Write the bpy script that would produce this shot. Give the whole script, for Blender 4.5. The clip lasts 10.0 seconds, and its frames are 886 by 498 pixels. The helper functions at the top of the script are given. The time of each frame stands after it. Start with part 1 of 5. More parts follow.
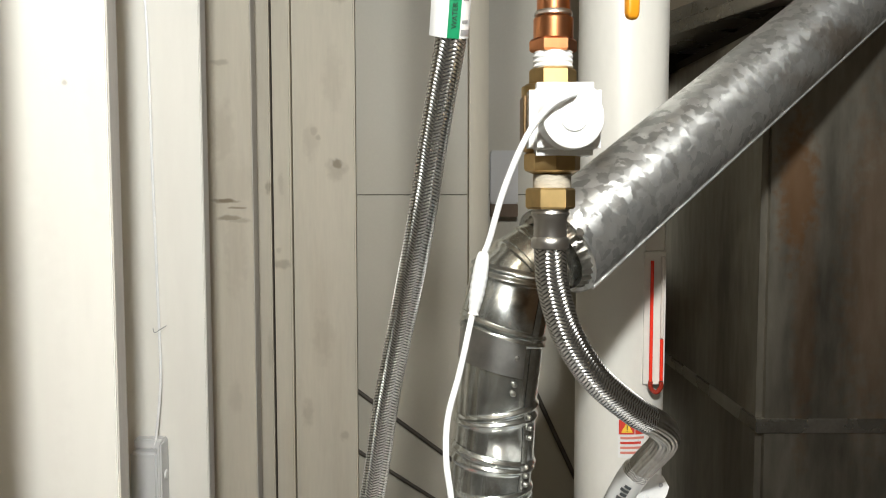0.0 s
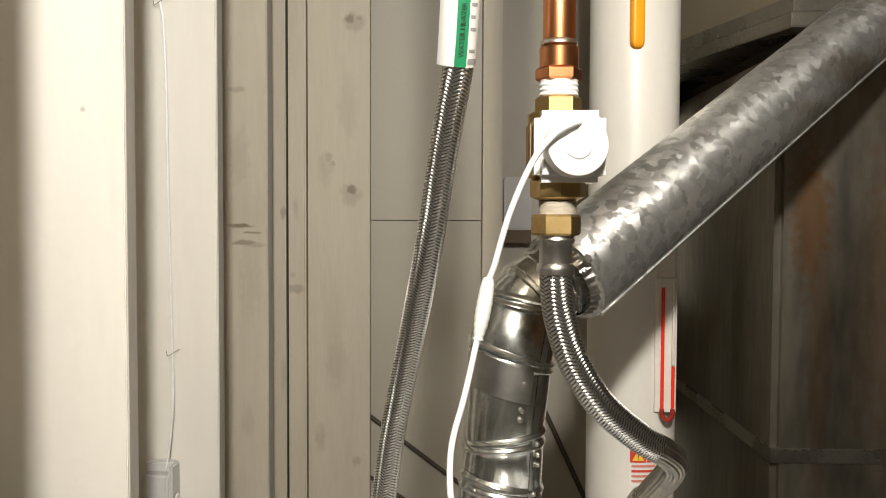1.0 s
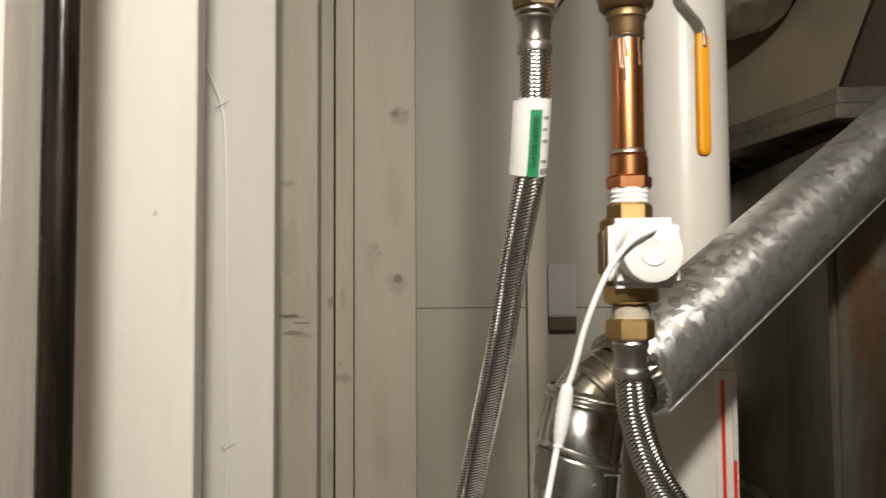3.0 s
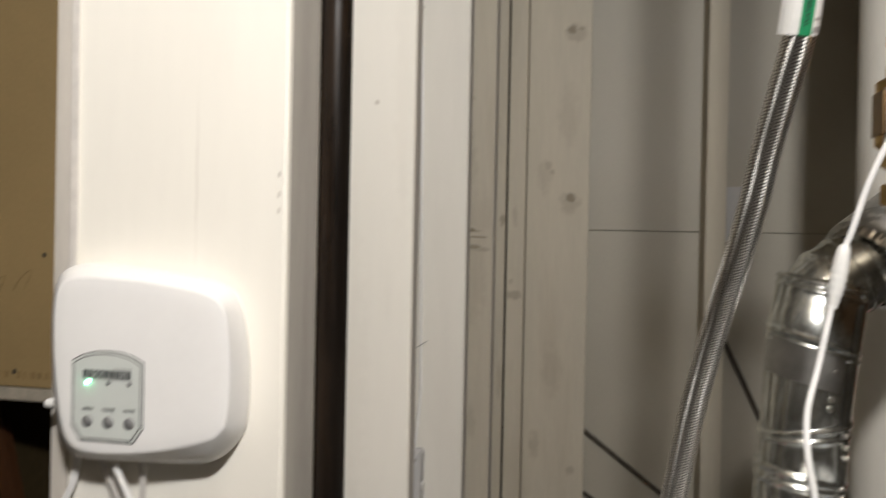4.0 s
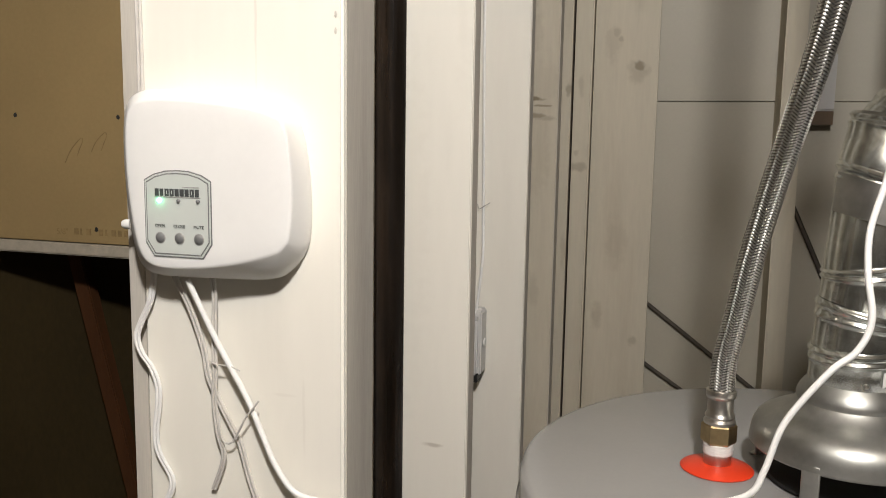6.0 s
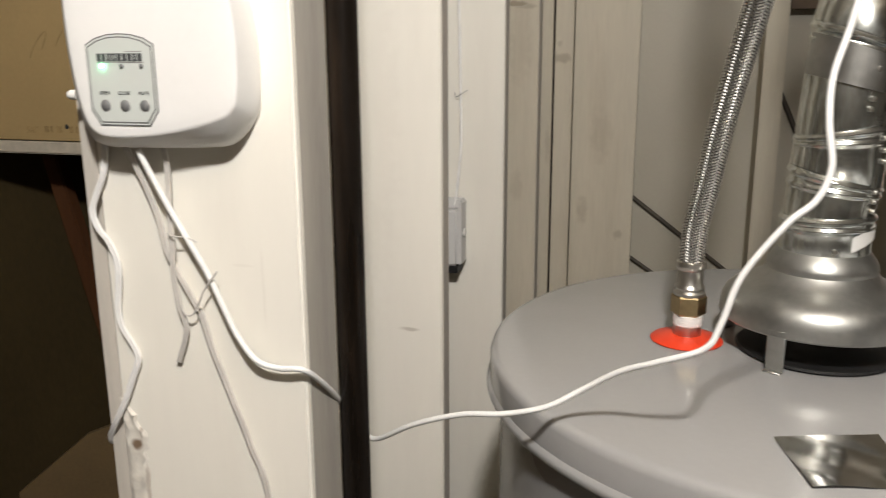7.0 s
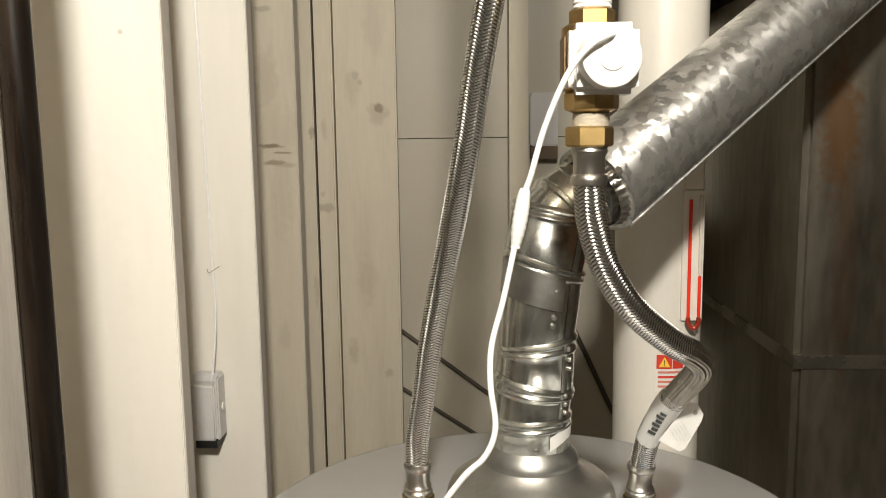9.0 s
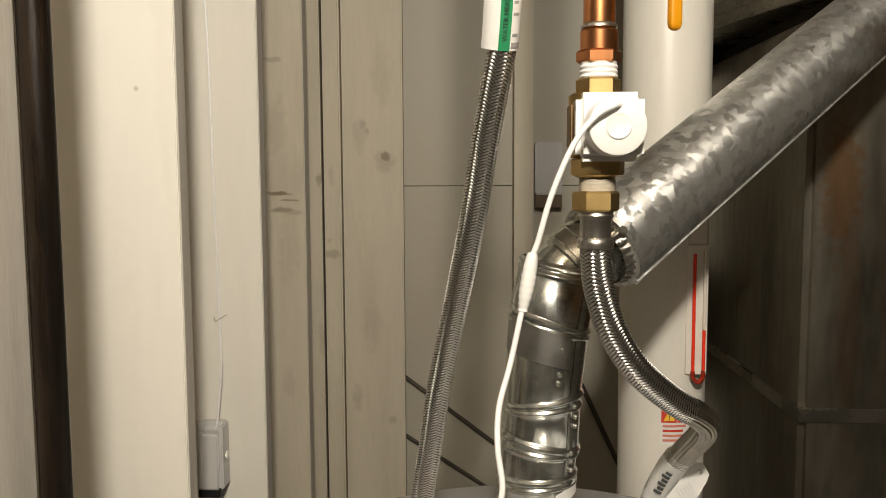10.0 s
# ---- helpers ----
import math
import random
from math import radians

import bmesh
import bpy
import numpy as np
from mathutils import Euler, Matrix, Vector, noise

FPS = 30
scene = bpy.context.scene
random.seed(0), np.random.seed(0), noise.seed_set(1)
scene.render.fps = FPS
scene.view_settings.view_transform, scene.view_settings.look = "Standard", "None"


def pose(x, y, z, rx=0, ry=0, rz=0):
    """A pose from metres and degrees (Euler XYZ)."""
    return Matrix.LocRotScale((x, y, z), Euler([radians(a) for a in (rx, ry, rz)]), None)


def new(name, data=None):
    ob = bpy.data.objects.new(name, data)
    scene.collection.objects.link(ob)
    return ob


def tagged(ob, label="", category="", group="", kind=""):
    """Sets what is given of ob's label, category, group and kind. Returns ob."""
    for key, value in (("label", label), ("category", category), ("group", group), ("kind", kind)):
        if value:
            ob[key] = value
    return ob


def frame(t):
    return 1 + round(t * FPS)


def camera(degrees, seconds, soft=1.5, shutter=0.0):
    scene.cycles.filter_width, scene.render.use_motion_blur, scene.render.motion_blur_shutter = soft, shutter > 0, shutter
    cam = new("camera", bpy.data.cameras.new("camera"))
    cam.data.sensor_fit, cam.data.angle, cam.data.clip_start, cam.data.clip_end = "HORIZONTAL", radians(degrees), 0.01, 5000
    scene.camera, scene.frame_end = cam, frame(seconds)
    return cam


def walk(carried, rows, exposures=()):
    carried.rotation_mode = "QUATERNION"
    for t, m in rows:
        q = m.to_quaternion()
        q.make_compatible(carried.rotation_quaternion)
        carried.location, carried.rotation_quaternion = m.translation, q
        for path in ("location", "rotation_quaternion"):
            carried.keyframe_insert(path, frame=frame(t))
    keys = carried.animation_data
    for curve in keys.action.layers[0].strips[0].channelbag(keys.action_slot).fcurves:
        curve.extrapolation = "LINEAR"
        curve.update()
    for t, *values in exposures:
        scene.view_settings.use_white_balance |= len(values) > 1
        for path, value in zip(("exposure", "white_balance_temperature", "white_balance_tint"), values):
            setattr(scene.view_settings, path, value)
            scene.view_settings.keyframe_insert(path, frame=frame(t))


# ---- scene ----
# ---- camera ----
cam = camera(56.69, 10.0, soft=0.95, shutter=0.35)
# seconds, place, then yaw (left), pitch (up) and roll in degrees
ROWS = [
    (0.0, -0.0010, -0.0141, 1.7367, -0.008, -4.081, -0.056),
    (0.3, -0.0042, -0.0173, 1.7377, 0.010, -3.071, 0.068),
    (0.5, -0.0046, -0.0197, 1.7377, 0.351, -2.664, 0.116),
    (0.7, -0.0024, -0.0210, 1.7356, 0.858, -2.476, 0.096),
    (1.0, 0.0065, -0.0192, 1.7369, 1.185, -2.289, 0.212),
    (1.2, 0.0112, -0.0237, 1.7486, 1.311, -1.443, 0.177),
    (1.5, 0.0176, -0.0362, 1.7846, 1.149, 0.412, 0.076),
    (1.7, 0.0185, -0.0422, 1.7968, 1.167, 1.480, -0.086),
    (2.0, 0.0131, -0.0446, 1.7922, 1.229, 2.425, -0.288),
    (2.2, 0.0074, -0.0389, 1.7852, 1.096, 3.306, -0.443),
    (3.3, -0.0569, -0.0318, 1.7344, 5.675, 2.959, 0.062),
    (3.5, -0.0841, -0.0384, 1.7169, 7.645, 2.238, 0.493),
    (3.7, -0.1001, -0.0433, 1.7087, 8.703, 1.657, 0.941),
    (4.0, -0.1162, -0.0476, 1.6927, 11.871, -0.355, 1.157),
    (4.2, -0.1275, -0.0504, 1.6728, 14.587, -2.107, 1.491),
    (4.5, -0.1298, -0.0417, 1.6550, 15.086, -4.535, 1.639),
    (4.7, -0.1263, -0.0434, 1.6523, 15.249, -5.600, 1.674),
    (5.0, -0.1248, -0.0467, 1.6490, 15.432, -6.505, 1.805),
    (5.2, -0.1194, -0.0497, 1.6500, 15.670, -6.922, 1.567),
    (6.3, -0.1045, -0.0540, 1.6344, 16.641, -8.560, 0.824),
    (6.5, -0.1024, -0.0542, 1.6186, 16.714, -10.376, 0.706),
    (6.7, -0.0954, -0.0479, 1.6104, 16.970, -12.442, 0.331),
    (7.0, -0.0802, -0.0421, 1.6091, 16.340, -13.554, -0.324),
    (7.2, -0.0622, -0.0467, 1.6187, 12.443, -13.715, -0.299),
    (7.3, -0.0576, -0.0470, 1.6272, 11.186, -14.118, -0.405),
    (7.5, -0.0505, -0.0504, 1.6344, 9.943, -13.917, -0.455),
    (7.7, -0.0411, -0.0485, 1.6539, 8.467, -12.808, -0.615),
    (8.0, -0.0260, -0.0479, 1.6850, 4.578, -10.810, -0.457),
    (8.2, -0.0184, -0.0436, 1.7012, 3.321, -9.013, -0.513),
    (8.5, -0.0134, -0.0466, 1.7144, 2.983, -7.902, -0.724),
    (8.7, -0.0078, -0.0451, 1.7196, 2.791, -7.762, -0.902),
    (9.0, -0.0038, -0.0435, 1.7332, 2.774, -7.860, -0.773),
    (9.2, -0.0037, -0.0433, 1.7440, 2.930, -7.978, -0.478),
    (9.5, -0.0038, -0.0483, 1.7500, 2.943, -5.995, -0.441),
    (9.7, -0.0057, -0.0494, 1.7498, 2.908, -5.314, -0.466),
    (10.0, -0.0074, -0.0513, 1.7505, 2.945, -5.138, -0.294),
]


def aim(x, y, z, yaw, pitch, roll):
    return pose(x, y, z, 0, 0, yaw) @ pose(0, 0, 0, 90 + pitch) @ pose(0, 0, 0, 0, 0, roll)


# the clip's camera brightens and shifts its white balance a little on the way
EXPOSURES = [(0.0, 0.45, 5800, 7), (1.0, 0.28, 6300, 10), (1.5, 0.27, 6400, 10), (2.0, -0.05, 6700, 11), (3.5, -0.21, 6150, 12), (4.0, -0.34, 6050, 12), (4.5, -0.26, 6050, 12), (5.0, -0.15, 6100, 12), (6.5, -0.02, 6150, 12), (7.5, 0.17, 6200, 11), (8.5, 0.1, 6500, 10), (9.0, 0.36, 6500, 9.5), (9.5, 0.03, 6700, 10), (10.0, -0.09, 6850, 10)]
walk(cam, [(t, aim(*r)) for t, *r in ROWS], EXPOSURES)

# ---- light ----
world = bpy.data.worlds.new("world")
scene.world = world
world.use_nodes = True
world.node_tree.nodes["Background"].inputs["Color"].default_value = (0.02, 0.018, 0.015, 1)
world.node_tree.nodes["Background"].inputs["Strength"].default_value = 0.2

LAMP = (0.04, -0.32, 2.32)
bulb = bpy.data.lights.new("ceiling_bulb", "POINT")
bulb.energy = 66.0
bulb.color = (1.0, 0.945, 0.85)
bulb.shadow_soft_size = 0.045
new("ceiling_bulb", bulb).location = LAMP


# ---- materials ----
def mat(name, color, rough=0.5, metal=0.0, var=0.12, scale=12.0, stretch=(1, 1, 1), bump=0.05, fine=180.0,
        dirt=0.0, dirt_color=(0.25, 0.2, 0.14), rough_var=0.12, coat=0.0, per_object=0.0, spec=0.5):
    """A surface with variation at two scales, stains and fine relief."""
    m = bpy.data.materials.new(name)
    m.use_nodes = True
    nt = m.node_tree
    b = nt.nodes["Principled BSDF"]
    tc = nt.nodes.new("ShaderNodeTexCoord")
    mp = nt.nodes.new("ShaderNodeMapping")
    mp.inputs["Scale"].default_value = stretch
    nt.links.new(tc.outputs["Object"], mp.inputs["Vector"])
    n1 = nt.nodes.new("ShaderNodeTexNoise")
    n1.inputs["Scale"].default_value = scale
    n1.inputs["Detail"].default_value = 6
    n2 = nt.nodes.new("ShaderNodeTexNoise")
    n2.inputs["Scale"].default_value = fine
    n2.inputs["Detail"].default_value = 4
    nt.links.new(mp.outputs[0], n1.inputs["Vector"])
    nt.links.new(mp.outputs[0], n2.inputs["Vector"])
    mix = nt.nodes.new("ShaderNodeMath")
    mix.operation = "ADD"
    nt.links.new(n1.outputs["Fac"], mix.inputs[0])
    half = nt.nodes.new("ShaderNodeMath")
    half.operation = "MULTIPLY"
    half.inputs[1].default_value = 0.45
    nt.links.new(n2.outputs["Fac"], half.inputs[0])
    nt.links.new(half.outputs[0], mix.inputs[1])
    ramp = nt.nodes.new("ShaderNodeMapRange")
    ramp.inputs["From Min"].default_value, ramp.inputs["From Max"].default_value = 0.45, 1.0
    ramp.inputs["To Min"].default_value, ramp.inputs["To Max"].default_value = 1 - var, 1 + var * 0.5
    nt.links.new(mix.outputs[0], ramp.inputs["Value"])
    val = ramp.outputs[0]
    if per_object:
        oi = nt.nodes.new("ShaderNodeObjectInfo")
        mr = nt.nodes.new("ShaderNodeMapRange")
        mr.inputs["To Min"].default_value, mr.inputs["To Max"].default_value = 1 - per_object, 1.0
        nt.links.new(oi.outputs["Random"], mr.inputs["Value"])
        mu = nt.nodes.new("ShaderNodeMath")
        mu.operation = "MULTIPLY"
        nt.links.new(val, mu.inputs[0])
        nt.links.new(mr.outputs[0], mu.inputs[1])
        val = mu.outputs[0]
    sc = nt.nodes.new("ShaderNodeVectorMath")
    sc.operation = "SCALE"
    sc.inputs[0].default_value = color
    nt.links.new(val, sc.inputs["Scale"])
    out = sc.outputs[0]
    if dirt:
        n3 = nt.nodes.new("ShaderNodeTexNoise")
        n3.inputs["Scale"].default_value = scale * 0.6
        n3.inputs["Detail"].default_value = 8
        n3.inputs["Roughness"].default_value = 0.65
        nt.links.new(mp.outputs[0], n3.inputs["Vector"])
        dr = nt.nodes.new("ShaderNodeMapRange")
        dr.inputs["From Min"].default_value, dr.inputs["From Max"].default_value = 0.52, 0.78
        dr.inputs["To Max"].default_value = dirt
        nt.links.new(n3.outputs["Fac"], dr.inputs["Value"])
        mc = nt.nodes.new("ShaderNodeMix")
        mc.data_type = "RGBA"
        mc.inputs["B"].default_value = (*dirt_color, 1)
        nt.links.new(dr.outputs[0], mc.inputs["Factor"])
        nt.links.new(out, mc.inputs["A"])
        out = mc.outputs["Result"]
    nt.links.new(out, b.inputs["Base Color"])
    rr = nt.nodes.new("ShaderNodeMapRange")
    rr.inputs["To Min"].default_value, rr.inputs["To Max"].default_value = max(0.02, rough - rough_var), min(1, rough + rough_var)
    nt.links.new(n1.outputs["Fac"], rr.inputs["Value"])
    nt.links.new(rr.outputs[0], b.inputs["Roughness"])
    b.inputs["Metallic"].default_value = metal
    b.inputs["Coat Weight"].default_value = coat
    b.inputs["Specular IOR Level"].default_value = spec
    if bump:
        bp = nt.nodes.new("ShaderNodeBump")
        bp.inputs["Strength"].default_value = bump
        bp.inputs["Distance"].default_value = 0.002
        nt.links.new(mix.outputs[0], bp.inputs["Height"])
        nt.links.new(bp.outputs[0], b.inputs["Normal"])
    return m


def spangle(name, lo, hi, rough, scale=90.0, bump=0.0, tilt=0.24):
    """Hot-dip galvanised sheet: crystal patches of differing shade."""
    m = mat(name, hi, rough, 1.0, var=0.15, scale=20, bump=bump, rough_var=0.08)
    nt = m.node_tree
    b = nt.nodes["Principled BSDF"]
    tc = nt.nodes.new("ShaderNodeTexCoord")
    wob = nt.nodes.new("ShaderNodeTexNoise")
    wob.inputs["Scale"].default_value = 75
    wob.inputs["Detail"].default_value = 4
    add = nt.nodes.new("ShaderNodeMix")
    add.data_type = "RGBA"
    add.blend_type = "LINEAR_LIGHT"
    add.inputs["Factor"].default_value = 0.010
    nt.links.new(tc.outputs["Object"], add.inputs["A"])
    nt.links.new(tc.outputs["Object"], wob.inputs["Vector"])
    nt.links.new(wob.outputs["Color"], add.inputs["B"])
    v = nt.nodes.new("ShaderNodeTexVoronoi")
    v.feature = "SMOOTH_F1"
    v.inputs["Scale"].default_value = scale
    v.inputs["Smoothness"].default_value = 0.22
    nt.links.new(add.outputs["Result"], v.inputs["Vector"])
    cr = nt.nodes.new("ShaderNodeValToRGB")
    cr.color_ramp.elements[0].color, cr.color_ramp.elements[0].position = (*lo, 1), 0.05
    cr.color_ramp.elements[1].color, cr.color_ramp.elements[1].position = (*hi, 1), 0.75
    sep = nt.nodes.new("ShaderNodeSeparateColor")
    nt.links.new(v.outputs["Color"], sep.inputs[0])
    nt.links.new(sep.outputs[0], cr.inputs[0])
    nt.links.new(cr.outputs[0], b.inputs["Base Color"])
    mr = nt.nodes.new("ShaderNodeMapRange")
    mr.inputs["To Min"].default_value, mr.inputs["To Max"].default_value = rough - 0.06, rough + 0.06
    nt.links.new(sep.outputs[1], mr.inputs["Value"])
    nt.links.new(mr.outputs[0], b.inputs["Roughness"])
    # each crystal leans a little its own way
    geo = nt.nodes.new("ShaderNodeNewGeometry")
    off = nt.nodes.new("ShaderNodeVectorMath")
    off.operation = "MULTIPLY_ADD"
    off.inputs[1].default_value = (tilt, tilt, tilt)
    off.inputs[2].default_value = (-tilt / 2, -tilt / 2, -tilt / 2)
    nt.links.new(v.outputs["Color"], off.inputs[0])
    lean = nt.nodes.new("ShaderNodeVectorMath")
    nt.links.new(geo.outputs["Normal"], lean.inputs[0])
    nt.links.new(off.outputs[0], lean.inputs[1])
    unit = nt.nodes.new("ShaderNodeVectorMath")
    unit.operation = "NORMALIZE"
    nt.links.new(lean.outputs[0], unit.inputs[0])
    nt.links.new(unit.outputs[0], b.inputs["Normal"])
    return m


def tinted(name, base, spots, color=(0.22, 0.17, 0.105)):
    """A material with soft uneven patches, such as knots, scars and painted reflections, at (x, z, half width, half
    height, strength).
    """
    m = base.copy()
    m.name = name
    nt = m.node_tree
    b = nt.nodes["Principled BSDF"]
    old = b.inputs["Base Color"].links[0].from_socket
    tc = nt.nodes.new("ShaderNodeTexCoord")
    wob = nt.nodes.new("ShaderNodeTexNoise")
    wob.inputs["Scale"].default_value = 70
    wob.inputs["Detail"].default_value = 5
    nt.links.new(tc.outputs["Object"], wob.inputs["Vector"])
    warp = nt.nodes.new("ShaderNodeVectorMath")
    warp.operation = "MULTIPLY_ADD"
    warp.inputs[1].default_value = (1.5, 0, 1.5)
    warp.inputs[2].default_value = (-0.75, 0, -0.75)
    nt.links.new(wob.outputs["Color"], warp.inputs[0])
    total = None
    for x, z, rx, rz, strength in spots:
        d = nt.nodes.new("ShaderNodeVectorMath")
        d.operation = "MULTIPLY_ADD"
        d.inputs[1].default_value = (1 / rx, 0, 1 / rz)
        d.inputs[2].default_value = (-x / rx, 0, -z / rz)
        nt.links.new(tc.outputs["Object"], d.inputs[0])
        e = nt.nodes.new("ShaderNodeVectorMath")
        nt.links.new(d.outputs[0], e.inputs[0])
        nt.links.new(warp.outputs[0], e.inputs[1])
        ln = nt.nodes.new("ShaderNodeVectorMath")
        ln.operation = "LENGTH"
        nt.links.new(e.outputs[0], ln.inputs[0])
        mr = nt.nodes.new("ShaderNodeMapRange")
        mr.interpolation_type = "SMOOTHSTEP"
        mr.inputs["From Min"].default_value, mr.inputs["From Max"].default_value = 0.45, 1.3
        mr.inputs["To Min"].default_value, mr.inputs["To Max"].default_value = strength, 0.0
        nt.links.new(ln.outputs["Value"], mr.inputs["Value"])
        if total is None:
            total = mr.outputs[0]
        else:
            mx = nt.nodes.new("ShaderNodeMath")
            mx.operation = "MAXIMUM"
            nt.links.new(total, mx.inputs[0])
            nt.links.new(mr.outputs[0], mx.inputs[1])
            total = mx.outputs[0]
    mc = nt.nodes.new("ShaderNodeMix")
    mc.data_type = "RGBA"
    mc.inputs["B"].default_value = (*color, 1)
    nt.links.new(total, mc.inputs["Factor"])
    nt.links.new(old, mc.inputs["A"])
    nt.links.new(mc.outputs["Result"], b.inputs["Base Color"])
    return m


def glow(name, color, strength):
    m = mat(name, color, 0.3, var=0.02)
    b = m.node_tree.nodes["Principled BSDF"]
    b.inputs["Emission Color"].default_value = (*color, 1)
    b.inputs["Emission Strength"].default_value = strength
    return m


M_STUD = mat("white painted stud", (0.855, 0.825, 0.750), 0.55, var=0.04, scale=4, stretch=(2, 2, 0.3), bump=0.04, fine=45, dirt=0.12, per_object=0.05)
M_STUD_NAIL = tinted("white stud", M_STUD, [(-0.366, 1.841, 0.0028, 0.0028, 0.5), (-0.363, 1.306, 0.013, 0.0026, 0.5), (-0.40, 1.55, 0.03, 0.2, 0.06), (-0.335, 1.9, 0.012, 0.2, 0.06)], (0.34, 0.29, 0.22))
M_COLUMN = tinted("white column board", M_STUD, [(-0.4695, 1.3165, 0.0055, 0.007, 0.95), (-0.3852, 1.73, 0.0010, 0.05, 0.16), (-0.384, 1.64, 0.0008, 0.02, 0.12), (-0.352, 1.452, 0.0012, 0.03, 0.07), (-0.366, 1.466, 0.010, 0.0012, 0.07)], (0.32, 0.25, 0.19))
M_STUD_EDGE = mat("bare planed wood edge", (0.60, 0.56, 0.50), 0.7, var=0.2, scale=9, stretch=(6, 6, 0.3), bump=0.15, dirt=0.3, dirt_color=(0.32, 0.28, 0.23))
M_COL_EDGE = mat("grey sawn board edge", (0.40, 0.375, 0.33), 0.75, var=0.25, scale=9, stretch=(6, 6, 0.3), bump=0.15, dirt=0.4, dirt_color=(0.24, 0.21, 0.17))
M_BOARD = mat("thin whitewashed board", (0.69, 0.63, 0.508), 0.65, var=0.10, scale=6, stretch=(3, 3, 0.35), bump=0.08, fine=60, dirt=0.5, dirt_color=(0.40, 0.335, 0.235), per_object=0.08)
M_PANEL = mat("white wall panel", (0.525, 0.49, 0.405), 0.5, var=0.06, scale=5, bump=0.03, dirt=0.12, dirt_color=(0.4, 0.37, 0.33))
M_BOARD_KNOTS = tinted("whitewashed board with knots", M_BOARD, [
    (-0.204, 1.787, 0.011, 0.010, 0.75), (-0.207, 1.777, 0.019, 0.020, 0.28), (-0.207, 2.116, 0.012, 0.012, 0.75), (-0.200, 2.110, 0.022, 0.020, 0.3),
    (-0.190, 2.118, 0.007, 0.006, 0.5), (-0.250, 1.850, 0.008, 0.010, 0.32), (-0.241, 1.838, 0.006, 0.006, 0.35), (-0.255, 1.83, 0.016, 0.03, 0.16),
    (-0.267, 1.300, 0.012, 0.028, 0.25), (-0.196, 1.255, 0.010, 0.010, 0.35), (-0.235, 1.45, 0.02, 0.05, 0.15), (-0.21, 1.95, 0.02, 0.06, 0.12)])
M_BOARD_SCARS = tinted("whitewashed board with scars", M_BOARD, [
    (-0.3830, 1.7185, 0.026, 0.0045, 0.95), (-0.3640, 1.7065, 0.016, 0.0022, 0.75), (-0.3760, 1.6885, 0.022, 0.0050, 0.7), (-0.3580, 1.6840, 0.020, 0.006, 0.4),
    (-0.3890, 1.9590, 0.016, 0.006, 0.4), (-0.3660, 1.6270, 0.02, 0.08, 0.14), (-0.3860, 1.8370, 0.02, 0.06, 0.2), (-0.3720, 1.3670, 0.012, 0.03, 0.16), (-0.3720, 1.7470, 0.05, 0.05, 0.12)])
M_BOARD_STRIP = tinted("whitewashed strip with a stain", M_BOARD, [
    (-0.313, 1.595, 0.016, 0.010, 0.42), (-0.317, 1.622, 0.006, 0.006, 0.25), (-0.336, 1.742, 0.006, 0.012, 0.5), (-0.312, 1.75, 0.006, 0.02, 0.2), (-0.336, 1.43, 0.006, 0.04, 0.2)])
M_ROD = mat("dark rod", (0.085, 0.07, 0.055), 0.6, var=0.3, scale=20)
# near-black fill where gaps and recesses lie in shade
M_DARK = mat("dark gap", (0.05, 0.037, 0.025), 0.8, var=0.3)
M_GYP = mat("brown gypsum board paper", (0.37, 0.262, 0.115), 0.8, var=0.12, scale=6, bump=0.05, dirt=0.2, dirt_color=(0.25, 0.18, 0.09))
M_GYP_INK = mat("faded print on gypsum board", (0.30, 0.205, 0.085), 0.8, var=0.3, scale=120, bump=0.05)
M_GYP_EDGE = mat("gypsum board edge", (0.47, 0.42, 0.335), 0.8, var=0.2, scale=60, bump=0.2)
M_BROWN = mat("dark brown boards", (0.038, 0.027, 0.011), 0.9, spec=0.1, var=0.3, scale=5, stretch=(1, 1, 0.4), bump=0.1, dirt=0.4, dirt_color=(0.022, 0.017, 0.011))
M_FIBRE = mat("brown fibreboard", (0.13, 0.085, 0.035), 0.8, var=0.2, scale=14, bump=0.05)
M_TIMBER = mat("red-brown timber", (0.070, 0.028, 0.010), 0.8, spec=0.15, var=0.3, scale=12, stretch=(4, 4, 0.4), bump=0.1)
M_CONC = mat("concrete floor", (0.22, 0.205, 0.18), 0.8, var=0.2, scale=4, bump=0.1, dirt=0.4)
# ceiling and outer walls lie out of view; tones set bounce and reflections
M_CEIL = mat("ceiling boards", (0.28, 0.235, 0.175), 0.8, var=0.2, scale=4, bump=0.05, dirt=0.3)
M_ROOM = mat("unseen room wall", (0.18, 0.155, 0.122), 0.8, var=0.2, scale=3, bump=0.05, dirt=0.4, dirt_color=(0.09, 0.075, 0.06))
M_BLACKPIPE = mat("black iron pipe", (0.0085, 0.006, 0.0042), 0.30, 0.0, var=0.7, scale=60, stretch=(1, 1, 0.10), bump=0.35, fine=260, dirt=0.9, dirt_color=(0.036, 0.022, 0.013), rough_var=0.26, spec=0.30)
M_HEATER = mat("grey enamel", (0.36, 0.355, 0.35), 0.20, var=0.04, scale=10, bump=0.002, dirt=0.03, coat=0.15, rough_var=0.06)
# the lid's enamel again, in a darker grey for the shaded side
M_HEATER_SIDE = mat("shaded grey enamel for the side", (0.30, 0.295, 0.29), 0.28, var=0.06, scale=8, bump=0.003, coat=0.1)
